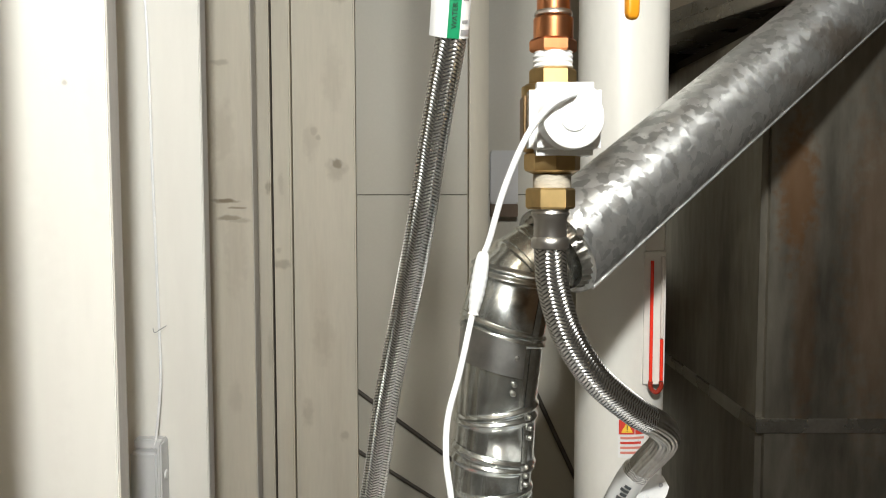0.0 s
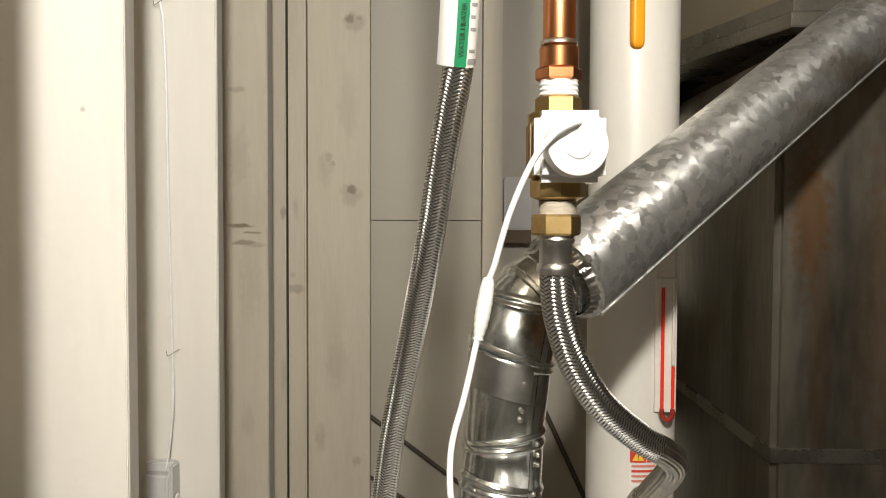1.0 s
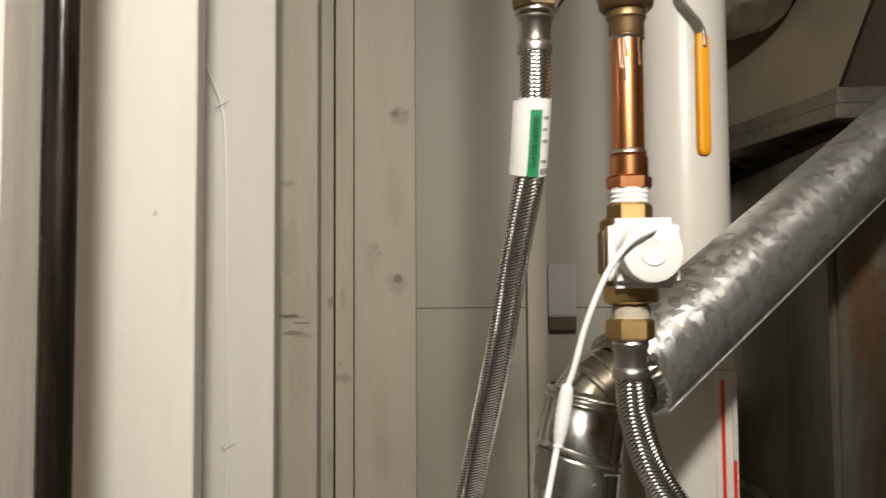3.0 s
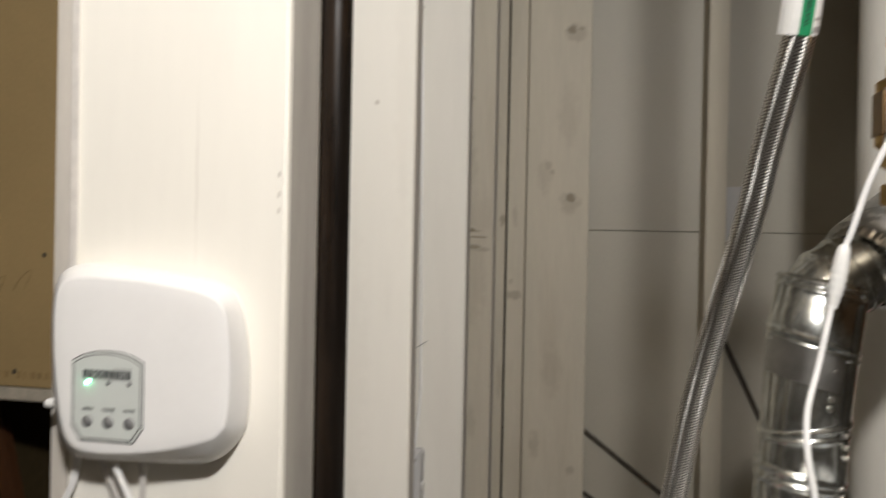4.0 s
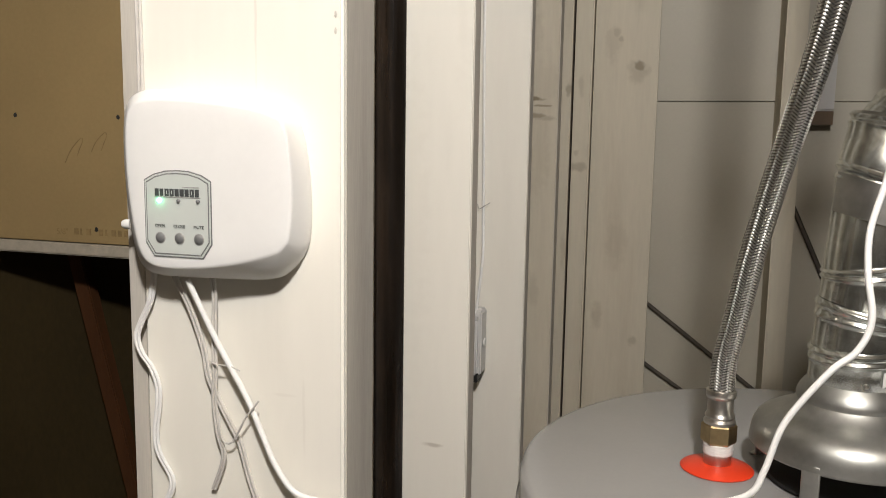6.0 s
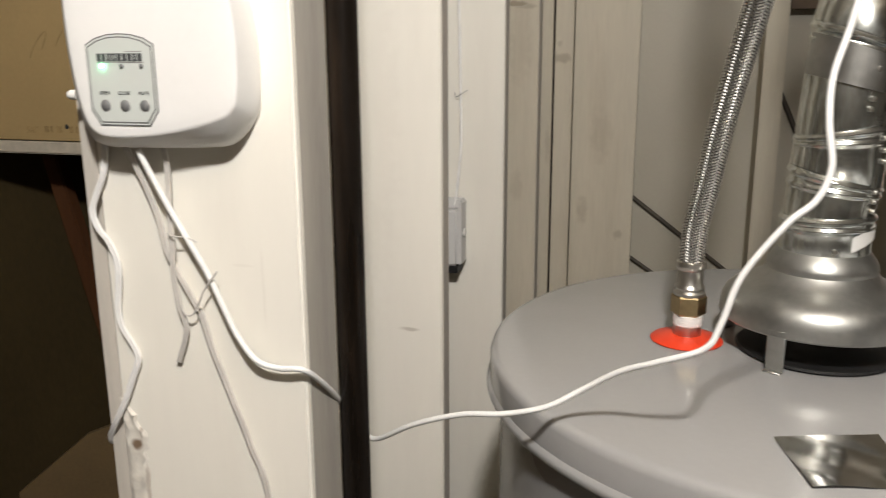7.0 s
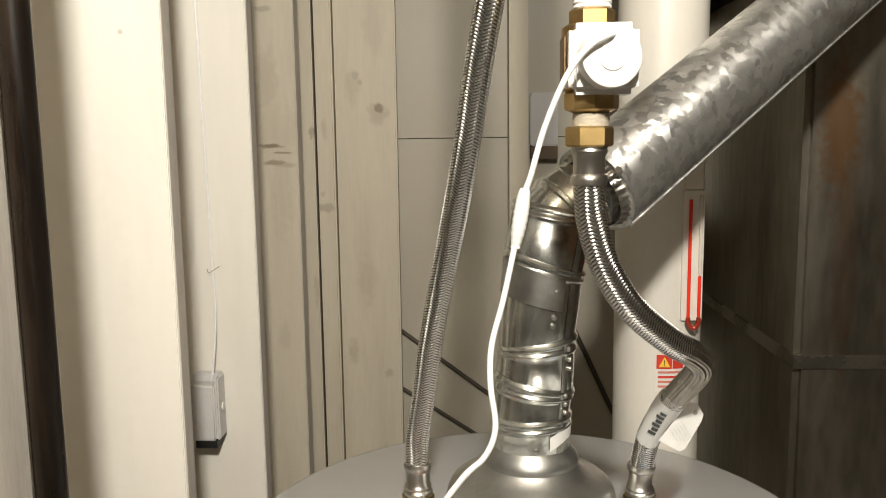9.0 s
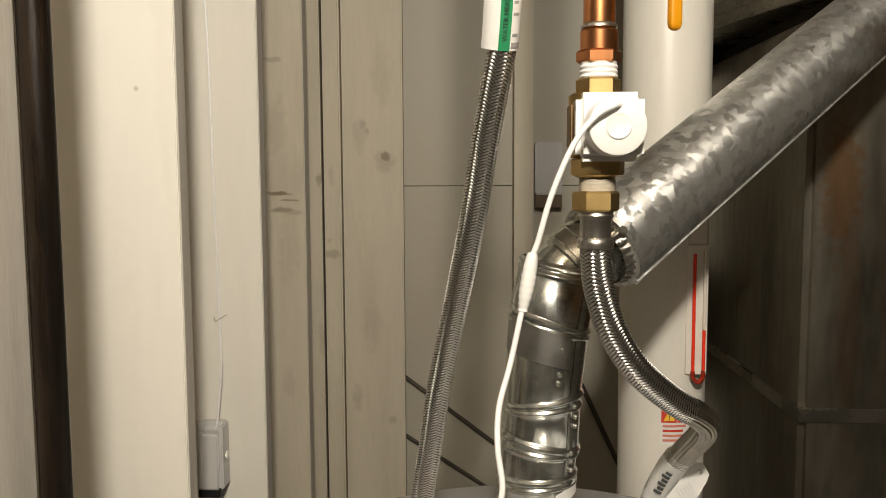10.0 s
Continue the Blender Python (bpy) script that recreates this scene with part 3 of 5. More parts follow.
for z in (1.735, 1.722, 1.712):
    flat_blob(-0.3275, 0.445, z, 0.0010, 0.0022, M_STUD_EDGE, column, "nail_hole", int(z * 1000))

# torn plaster along the column's lower corner
M_TORN = tinted("torn plaster", mat("chipped white plaster", (0.74, 0.70, 0.63), 0.8, var=0.22, scale=70, bump=0.3, dirt=0.4, dirt_color=(0.42, 0.35, 0.27)),
                 [(-0.4660, 1.3195, 0.0045, 0.0050, 0.95), (-0.4620, 1.335, 0.0016, 0.012, 0.5), (-0.4600, 1.285, 0.0018, 0.02, 0.4)], (0.16, 0.095, 0.05))
rng = random.Random(31)
bm = bmesh.new()
rows = []
z = 1.356
while z > 0.60:
    broad = min(1.0, (1.362 - z) / 0.035)
    right = -0.4775 + 0.0195 * broad + rng.uniform(-0.0022, 0.0022)
    row = []
    for k in range(7):
        edge = k in (0, 6)
        row.append(bm.verts.new((-0.4780 + (right + 0.4780) * k / 6 + (0 if edge else rng.uniform(-0.0006, 0.0006)), 0.4456 if edge else 0.4436 + rng.uniform(-0.0012, 0.0008), z)))
    rows.append(row)
    z -= 0.0045
for a, b in zip(rows, rows[1:]):
    for k in range(6):
        bm.faces.new((a[k], b[k], b[k + 1], a[k + 1]))
part("torn_strip", bm, M_TORN, column, "ragged strip of torn white plaster")

# brown gypsum board beyond the column, ending above a dark cavity
gyp = tagged(part("gypsum_board", box(-2.19, -0.485, 0.912, 0.928, 1.490, 2.449, 0.001, 1), M_GYP), "brown paper face of a gypsum board, cut off above a dark cavity", "wall board", kind="structure")
part("board_edge", box(-2.19, -0.4855, 0.9105, 0.928, 1.471, 1.4885, 0.002), M_GYP_EDGE, gyp, "torn white edge")
for x, z, s in ((-1.0325, 1.669, 41), (-0.8593, 1.667, 42), (-0.902, 1.510, 43)):
    flat_blob(x, 0.912, z, 0.0035, 0.0035, M_INK, gyp, "screw_head", s)
lettering('5/8"', 0.0125, Matrix.Translation((-0.9705, 0.9118, 1.5005)) @ pose(0, 0, 0, 90), "words", M_GYP_INK, gyp, "LEFT")
for k, wd in enumerate((5, 2, 5, 0, 4, 2, 5, 4, 4)):
    if wd:
        part("ink_bar", box(-0.9400 + k * 0.0105, -0.9400 + k * 0.0105 + wd * 0.0015, 0.9115, 0.9125, 1.5015, 1.5105, 0, 1), M_GYP_INK, gyp)
for pts in ([(-0.950, 1.603), (-0.941, 1.619), (-0.930, 1.631), (-0.921, 1.638), (-0.919, 1.634), (-0.925, 1.622), (-0.929, 1.613)], [(-0.905, 1.619), (-0.899, 1.630), (-0.890, 1.640), (-0.881, 1.646), (-0.879, 1.641), (-0.885, 1.629), (-0.889, 1.620)]):
    fix("pencil_mark", tube([(x, 0.9118, z) for x, z in pts], 0.0006, 6, 0.003), M_GYP_INK, gyp)
bm = bmesh.new()
ends = []
for x, y, z in ((-0.774, 1.135, 0.0), (-1.018, 1.0085, 1.4565)):
    ends.append([bm.verts.new((x + dx, y + dy, z)) for dx, dy in ((-0.0115, -0.0128), (0.0115, -0.0077), (0.0115, 0.0128), (-0.0115, 0.0077))])
for k in range(4):
    bm.faces.new((ends[0][k], ends[0][(k + 1) % 4], ends[1][(k + 1) % 4], ends[1][k]))
bm.faces.new(ends[0][::-1])
bm.faces.new(ends[1])
bmesh.ops.bevel(bm, geom=bm.edges[:], offset=0.002, segments=2, affect="EDGES")
timber = tagged(part("timber", bm, M_TIMBER), "red-brown timber leaning in a dark cavity", "timber", kind="structure")

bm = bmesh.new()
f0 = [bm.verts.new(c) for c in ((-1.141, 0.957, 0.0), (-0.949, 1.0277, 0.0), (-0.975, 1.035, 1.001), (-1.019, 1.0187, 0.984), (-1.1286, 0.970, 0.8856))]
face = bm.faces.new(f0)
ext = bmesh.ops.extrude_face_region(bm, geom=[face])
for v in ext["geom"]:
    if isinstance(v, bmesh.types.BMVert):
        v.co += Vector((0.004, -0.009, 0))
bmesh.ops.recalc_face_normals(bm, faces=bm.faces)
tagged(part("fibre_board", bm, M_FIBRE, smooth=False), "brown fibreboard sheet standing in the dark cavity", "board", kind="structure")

# black iron pipe in the corner
gas = thing("iron_pipe", "black iron pipe standing beside the white column", "pipe")
part("pipe", lathe([(0.0108, 0), (0.0108, 2.45)], (-0.3070, 0.4912, 0), seg=40), M_BLACKPIPE, gas)
part("coupling", lathe([(0.0109, 0), (0.0116, 0.002), (0.0118, 0.006), (0.0118, 0.026), (0.0116, 0.030), (0.0109, 0.032)], (-0.3070, 0.4912, 0.9), seg=40), M_BLACKPIPE, gas)

# dark rods on the back wall
for a, b, r in (((-0.20, 1.70, 1.327), (0.06, 1.70, 1.132), 0.0045), ((-0.20, 1.70, 1.195), (0.0, 1.70, 1.065), 0.0042), ((0.095, 1.70, 1.526), (0.32, 1.70, 1.04), 0.0050)):
    rod = thing("dark_rod", "thin dark rod slanting down the white back wall", "rod", "rods on the back wall")
    fix("bar", tube([a, b], r, 10, 0.02), M_ROD, rod)

# small white box on the back wall, on a brown bracket
wbox = thing("wall_box", "small white box screwed to the back wall", "box")
part("case", box(0.0965, 0.153, 1.668, 1.705, 1.709, 1.818, 0.003), M_GREYBOX, wbox)
part("bracket", box(0.097, 0.153, 1.672, 1.705, 1.682, 1.7085, 0.001), M_BROWNBOX, wbox)

# ---- sheet-metal furnace duct ----
duct = thing("furnace_duct", "dull galvanised furnace casing with a flanged plenum", "duct")
part("lower_casing", box(0.457, 1.3, 1.160, 1.722, 0, 1.975, 0.010, 4), M_CASING, duct)
part("seam_band", box(0.4535, 1.302, 1.1565, 1.722, 1.384, 1.405, 0.0012), M_LIP, duct)
# neck coloured near black for the shade under the flange
part("neck", box(0.485, 1.28, 1.19, 1.722, 1.9755, 1.9995, 0), M_DARK, duct, "dark recess, its shade put into the colour")
part("flange", soft_edges(prism(((0.463, 1.136), (1.32, 1.136), (1.32, 1.60), (0.3355, 1.60)), 2.000, 2.021), 0.0016), M_LIP, duct, smooth=False)
part("flange_lip", soft_edges(prism(((0.469, 1.144), (1.32, 1.144), (1.32, 1.60), (0.345, 1.60)), 2.0225, 2.046), 0.0016), M_LIP, duct, smooth=False)
part("plenum", prism(((0.481, 1.158), (1.27, 1.158), (1.27, 1.595), (0.361, 1.595)), 2.0465, 2.449, (0.170, 0.03)), M_DUCT, duct, smooth=False)
bm = bmesh.new()
bm.faces.new([bm.verts.new(c) for c in ((0.477, 1.164, 2.048), (0.357, 1.595, 2.048), (0.527, 1.595, 2.448), (0.645, 1.194, 2.448))])
bmesh.ops.solidify(bm, geom=bm.faces[:], thickness=0.002)
part("side_panel", bm, M_DUCT_TAN, duct, "left face of the tapered plenum, coloured lighter as lit", smooth=False)
flex = thing("flexible_duct", "crinkled silver foil duct near the ceiling", "duct")


def crinkle(u, a):
    return 0.0008 * math.sin(u / 0.0032) + 0.004 * math.sin(3 * a + u * 40) + 0.002 * math.sin(7 * a - u * 70) + 0.0008 * math.sin(13 * a + u * 130)


fix("foil", tube([(0.225, 1.36, 2.262), (0.30, 1.36, 2.256), (0.37, 1.36, 2.254), (0.42, 1.36, 2.272), (0.445, 1.36, 2.325), (0.448, 1.36, 2.44)], 0.068, 72, 0.004, crinkle), M_FLEX, flex)

# ---- radon vent pipe, gauge and label ----
vent = thing("vent_pipe", "cream PVC vent pipe standing behind the heater", "pipe")
part("pipe", lathe([(0.0562, 0), (0.0562, 2.45)], (0.228, 1.042, 0), seg=64), M_PVC, vent)
gauge = thing("manometer", "U-tube gauge with red fluid on the white pipe", "gauge")
part("card", box(0.2455, 0.2725, 0.986, 0.990, 1.497, 1.662, 0.0008, 1), M_CARD, gauge)
part("upper_card", box(0.2475, 0.2705, 0.9875, 0.990, 1.6625, 1.73, 0.0008, 1), M_CLEAR, gauge)
part("tall_tube", lathe([(0.0021, 0), (0.0021, 0.151)], (0.2545, 0.983, 1.500), seg=12), M_RED, gauge)
part("short_tube", lathe([(0.0021, 0), (0.0021, 0.051)], (0.2675, 0.983, 1.503), seg=12), M_RED, gauge)
part("clear_tube", lathe([(0.0021, 0), (0.0021, 0.10)], (0.2675, 0.983, 1.556), seg=12), M_CLEAR, gauge)
fix("bend", tube([(0.2545, 0.983, 1.502), (0.2548, 0.983, 1.494), (0.261, 0.983, 1.488), (0.267, 0.983, 1.494), (0.2675, 0.983, 1.502)], 0.0029, 12, 0.0012), M_GAUGE_END, gauge)


def curved(x0, x1, z0, z1, lift, name, material, parent):
    """A patch wrapped on the vent pipe."""
    bm = bmesh.new()
    cols = []
    for k in range(7):
        x = x0 + (x1 - x0) * k / 6
        y = 1.042 - math.sqrt((0.0562 + lift) ** 2 - (x - 0.228) ** 2)
        cols.append((bm.verts.new((x, y, z0)), bm.verts.new((x, y, z1))))
    for a, b in zip(cols, cols[1:]):
        bm.faces.new((a[0], b[0], b[1], a[1]))
    return part(name, bm, material, parent)


warn = thing("warning_label", "red and white warning label with a yellow triangle", "label")
curved(0.2165, 0.252, 1.405, 1.4535, 0.0004, "paper", M_LABEL, warn)
curved(0.217, 0.2365, 1.4345, 1.453, 0.0009, "red_square", M_LABEL_RED, warn)
curved(0.2375, 0.2515, 1.4345, 1.453, 0.0009, "red_heading", M_LABEL_RED, warn)
bm = bmesh.new()
bm.faces.new([bm.verts.new(c) for c in ((0.2195, 1.042 - 0.0575, 1.437), (0.2343, 1.042 - 0.0575, 1.437), (0.2269, 1.042 - 0.0577, 1.4505))])
part("triangle", bm, M_YELLOW, warn, smooth=False)
part("mark", box(0.2264, 0.2274, 0.9838, 0.9843, 1.4405, 1.4465, 0), M_INK, warn)
part("mark_dot", box(0.2264, 0.2274, 0.9838, 0.9843, 1.4383, 1.4394, 0), M_INK, warn)
for k in range(4):
    curved(0.219, 0.249 - 0.004 * (k % 2), 1.4285 - k * 0.0062, 1.4315 - k * 0.0062, 0.0009, "text_bar", M_INK_RED if k != 1 else M_LABEL_RED, warn)

# ---- water heater ----
HX, HY, HZ, HR = 0.041, 0.706, 1.351, 0.285
heater = thing("water_heater", "grey enamelled gas water heater with a round flat top", "water heater")
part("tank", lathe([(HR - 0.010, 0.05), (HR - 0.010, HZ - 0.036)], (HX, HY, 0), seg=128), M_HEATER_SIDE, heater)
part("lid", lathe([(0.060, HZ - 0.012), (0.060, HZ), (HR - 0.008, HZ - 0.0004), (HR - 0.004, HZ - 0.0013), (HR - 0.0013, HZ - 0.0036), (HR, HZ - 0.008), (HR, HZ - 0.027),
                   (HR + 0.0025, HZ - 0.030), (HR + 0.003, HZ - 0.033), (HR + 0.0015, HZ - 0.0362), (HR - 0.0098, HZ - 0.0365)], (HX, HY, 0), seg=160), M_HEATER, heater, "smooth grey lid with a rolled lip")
part("base", lathe([(HR - 0.012, 0), (HR - 0.012, 0.0495)], (HX, HY, 0), seg=96), M_BLACK, heater)
# solid black disc gives the shade of the flue opening
part("flue_shade_disc", lathe([(0.0, HZ + 0.001), (0.064, HZ + 0.001), (0.066, HZ + 0.0025), (0.064, HZ + 0.004), (0.050, HZ + 0.003), (0.0, HZ + 0.002)], (HX, HY, 0), seg=64), M_BLACK, heater, "black disc in place of the shaded flue opening")
NIP = ((-0.067, 0.703), (0.144, 0.706))
for (x, y), m, nm in zip(NIP, (M_RED_RING, M_BLUE_RING), ("red_ring", "blue_ring")):
    part(nm, lathe([(0.013, 0.0004), (0.0318, 0.0004), (0.0322, 0.0012), (0.031, 0.0022), (0.020, 0.0045), (0.0135, 0.0062), (0.013, 0.0062)], (x, y, HZ), seg=48), m, heater, nm.split("_")[0] + " plastic ring")
    part("nipple", lathe([(0.0118, 0.0), (0.0122, 0.001), (0.0122, 0.024)], (x, y, HZ), seg=32), M_STEEL, heater)
    part("thread_tape", lathe([(0.0125, 0.0), (0.0132, 0.0012), (0.0128, 0.003), (0.0134, 0.005), (0.0128, 0.007), (0.0132, 0.0095), (0.012, 0.0105)], (x, y, HZ + 0.015), seg=32), M_TAPE, heater)

# ---- draft hood and flue ----
hood = thing("draft_hood", "dull galvanised draft hood on four legs over the heater", "draft hood")
part("dome", lathe([(0.0775, 0.0305), (0.0802, 0.0292), (0.0818, 0.0312), (0.0812, 0.0355), (0.0808, 0.040), (0.0795, 0.0455), (0.0765, 0.0515), (0.0715, 0.0560), (0.0645, 0.0600), (0.0560, 0.0635), (0.0492, 0.0675),
                    (0.0445, 0.0735), (0.0452, 0.0765), (0.0445, 0.0795), (0.0425, 0.084), (0.0395, 0.088), (0.037, 0.091)], (HX, HY + 0.006, HZ), seg=96), M_HOOD, hood)
for deg in (-119, -32, 58, 148):
    leg = part("leg", merge(box(0.0785, 0.0812, -0.0075, 0.0075, 0, 0.036, 0.0008, 1), box(0.0785, 0.0865, -0.0075, 0.0075, 0, 0.0016, 0.0006, 1)), M_HOOD, hood)
    leg.matrix_local = pose(HX, HY + 0.006, HZ + 0.0002, 0, 0, deg)

flue = thing("flue_pipe", "bright galvanised adjustable flue pipe rising from the hood", "flue pipe")
FY = HY + 0.006


def gore(name, x0, z0, k0, x1, z1, k1, r, material, parent, label="", a0=0.0, a1=360.0, lift=0.0, y0=0.0, y1=0.0):
    """A pipe section between two slanting cuts, with two rolled beads at its upper end."""
    bm = bmesh.new()
    h = z1 - z0
    steps = [(0.0, -0.0006), (0.02, 0.0), (0.5, 0.0)]
    for below, half, tall in ((0.0112, 0.0036, 0.0019), (0.0036, 0.0034, 0.0024)):
        steps += [(1 - (below - half * c) / h, tall * 0.5 * (1 + math.cos(math.pi * c))) for c in (-1, -0.7, -0.4, -0.15, 0.15, 0.4, 0.7, 1)]
    steps += [(1.0, -0.0012)]
    if lift:
        steps = [(k / 6, lift) for k in range(7)]
    n = 96 if a1 - a0 > 359 else 40
    rings = []
    for u, e in steps:
        ring = []
        for k in range(n if n == 96 else n + 1):
            a = radians(a0 + (a1 - a0) * k / n)
            dx, dy = (r + e) * math.cos(a), (r + e) * math.sin(a)
            ring.append(bm.verts.new((x0 + (x1 - x0) * u + dx, FY + y0 + (y1 - y0) * u + dy, (z0 + k0 * dx) * (1 - u) + (z1 + k1 * dx) * u)))
        rings.append(ring)
    for a, b in zip(rings, rings[1:]):
        for k in range(len(a) - (0 if n == 96 else 1)):
            bm.faces.new((a[k], a[(k + 1) % len(a)], b[(k + 1) % len(a)], b[k]))
    bmesh.ops.recalc_face_normals(bm, faces=bm.faces)
    return part(name, bm, material, parent, label)


CUTS = [(0.0408, 1.430, 0.0, 0.0371, 0.0), (0.0412, 1.474, 0.05, 0.0366, 0.0), (0.0445, 1.506, -0.24, 0.0362, 0.001), (0.0465, 1.546, 0.18, 0.0362, 0.0), (0.0530, 1.620, -0.34, 0.0368, 0.003), (0.0650, 1.668, -0.18, 0.0370, 0.022)]
for (xa, za, ka, _, ya), (xb, zb, kb, r, yb) in zip(CUTS, CUTS[1:]):
    gore("section", xa, za, ka, xb, zb, kb, r, M_FLUE_HOT if zb > 1.66 else M_FLUE, flue, y0=ya, y1=yb)
    gore("lock_seam", xa, za, ka, xb, zb, kb, r, M_FLUE, flue, a0=-52, a1=-40, lift=0.0005, y0=ya, y1=yb)
gore("tape_band", 0.0497, 1.580, -0.26, 0.0525, 1.610, -0.34, 0.0368, M_FOILTAPE, flue, "dull foil tape band", a0=-172, a1=-62, lift=0.0009)


def rings_at(u, a):
    return 0.0017 if any(abs(u - c) < 0.0016 for c in (0.026, 0.044, 0.058)) else 0.0


fix("elbow", tube([(0.0595, FY + 0.020, 1.640), (0.0625, FY + 0.021, 1.651), (0.070, FY + 0.024, 1.661), (0.083, FY + 0.028, 1.670), (0.098, FY + 0.031, 1.679), (0.118, FY + 0.036, 1.690)], 0.0356, 72, 0.0012, rings_at), M_FLUE, flue, "gored elbow")
for x, z in ((0.044, 1.447), (0.062, 1.594), (0.060, 1.571), (0.059, 1.563), (0.074, 1.540), (0.075, 1.530), (0.075, 1.521), (0.071, 1.496), (0.071, 1.488), (0.071, 1.480)):
    cx = 0.041 + (z - 1.44) * 0.068
    yy = FY - math.sqrt(max(0.0370 ** 2 - (x - cx) ** 2, 1e-6))
    part("rivet", lathe([(0.0024, -0.001), (0.0024, 0.0006), (0.0016, 0.0018), (0.0, 0.0022)], (x, yy, z), (x - cx, yy - FY, 0.0), seg=10), M_STEEL, flue)
gore("tape_scrap", 0.041, 1.4395, 0.42, 0.0411, 1.4525, 0.42, 0.0368, M_LABEL, flue, "scrap of white tape", a0=-66, a1=-14, lift=0.0012)

zinc = thing("vent_connector", "spangled galvanised pipe slanting up from the flue", "flue pipe")
A, B = Vector((0.1056, 0.7379, 1.6826)), Vector((0.660, 1.150, 2.078))
part("pipe", lathe([(0.0445, -0.003), (0.0452, -0.004), (0.0455, -0.003), (0.0455, (B - A).length)], A, B - A, seg=96), M_ZINC, zinc)
q = Vector((0, 0, 1)).rotation_difference(B - A).to_matrix().to_4x4()
side = q.to_3x3().inverted() @ Vector((0.35, -0.45, -0.82))
side.z = 0
side.normalize()
seam = part("lock_seam", box(-0.003, 0.003, -0.0015, 0.0015, -0.004, (B - A).length, 0.0006, 1), M_ZINC, zinc, "raised lock seam")
seam.matrix_local = Matrix.Translation(A) @ q @ Matrix.Translation(side * 0.0464) @ pose(0, 0, 0, 0, 0, math.degrees(math.atan2(side.y, side.x)) + 90)
bm = bmesh.new()
turn = Vector((0, 0, 1)).rotation_difference(B - A)
rings = []
for h, r, d in ((-0.012, 0.0356, 0.0), (-0.008, 0.0378, 0.0009), (-0.002, 0.0402, 0.0012), (0.010, 0.0408, 0.0012)):
    rings.append([bm.verts.new(A + turn @ Vector(((r + d * math.cos(30 * w)) * math.cos(w), (r + d * math.cos(30 * w)) * math.sin(w), h))) for w in (2 * math.pi * k / 180 for k in range(180))])
for a, b in zip(rings, rings[1:]):
    for k in range(180):
        bm.faces.new((a[k], a[(k + 1) % 180], b[(k + 1) % 180], b[k]))
bmesh.ops.recalc_face_normals(bm, faces=bm.faces)
part("crimp", bm, M_LIP, zinc, "crimped collar")
for k in range(3):
    a = 2 * math.pi * (k + 0.4) / 3
    p = q.to_3x3() @ Vector((0.0385 * math.cos(a), 0.0385 * math.sin(a), -0.009))
    part("rivet", lathe([(0.0024, -0.002), (0.0024, 0.001), (0.0, 0.0022)], A + p, p, seg=8), M_STEEL, zinc)

screw = Vector((0.1170, 0.6970, 1.7000))
out = screw - A
out -= (B - A).normalized() * out.dot((B - A).normalized())
part("screw", hexnut(A + (screw - A) - out.normalized() * 0.0004, out, 0.0042, 0.0030, 0.0007), M_STEEL, zinc, "hex sheet-metal screw")

# ---- hoses ----
def ferrule(at, axis, parent):
    part("ferrule", lathe([(0.0108, 0), (0.0128, 0.0008), (0.0132, 0.004), (0.0128, 0.007), (0.0113, 0.0085), (0.0113, 0.021), (0.0124, 0.0225), (0.0132, 0.0245), (0.0124, 0.0265), (0.010, 0.027)], at, axis, seg=40), M_STEEL, parent, "crimped steel ferrule")


hot = thing("hot_water_hose", "braided stainless hose from the hot outlet, with a green-striped label", "hose", "heater hoses")
x, y = NIP[0]
part("nut", hexnut((x, y, HZ + 0.0255), (0, 0, 1), 0.0156, 0.018), M_BRASS_DULL, hot, "tarnished brass hex nut")
part("collar", lathe([(0.0138, 0), (0.0140, 0.0025), (0.0122, 0.0048)], (x, y, HZ + 0.0435), seg=32), M_STEEL, hot)
ferrule((x, y, HZ + 0.075), (0, 0, -1), hot)
HOT = [(x, y, HZ + 0.072), (-0.0655, 0.700, 1.455), (-0.0580, 0.690, 1.5005), (-0.0503, 0.678, 1.552), (-0.0408, 0.667, 1.6005), (-0.0310, 0.650, 1.647), (-0.0223, 0.627, 1.689),
       (-0.0150, 0.609, 1.728), (-0.0088, 0.594, 1.767), (-0.0018, 0.575, 1.806), (0.0049, 0.558, 1.8421), (0.0070, 0.550, 1.870), (0.0082, 0.5445, 1.894), (0.0090, 0.543, 1.9325)]
braided(HOT, 0.0110, hot)
ferrule((0.0083, 0.5435, 1.9255), (0.02, -0.03, 1), hot)
part("collar", lathe([(0.012, 0), (0.0146, 0.001), (0.0146, 0.0026), (0.012, 0.003)], (0.0089, 0.543, 1.953), seg=32), M_STEEL, hot)
part("nut", turned(hexnut((0.0090, 0.543, 1.956), (0, 0, 1), 0.0171, 0.0195), (0.0090, 0.543), 17), M_BRASS_DULL, hot, "brass hex nut")

cold = thing("cold_water_hose", "kinked braided stainless hose to the cold inlet, with a paper tag", "hose", "heater hoses")
x, y = NIP[1]
part("nut", hexnut((x, y, HZ + 0.0255), (0, 0, 1), 0.0156, 0.018), M_BRASS_DULL, cold, "tarnished brass hex nut")
part("collar", lathe([(0.0138, 0), (0.0140, 0.0025), (0.0122, 0.0048)], (x, y, HZ + 0.0435), seg=32), M_STEEL, cold)
ferrule((x + 0.001, y - 0.001, HZ + 0.074), (-0.05, 0.02, -1), cold)
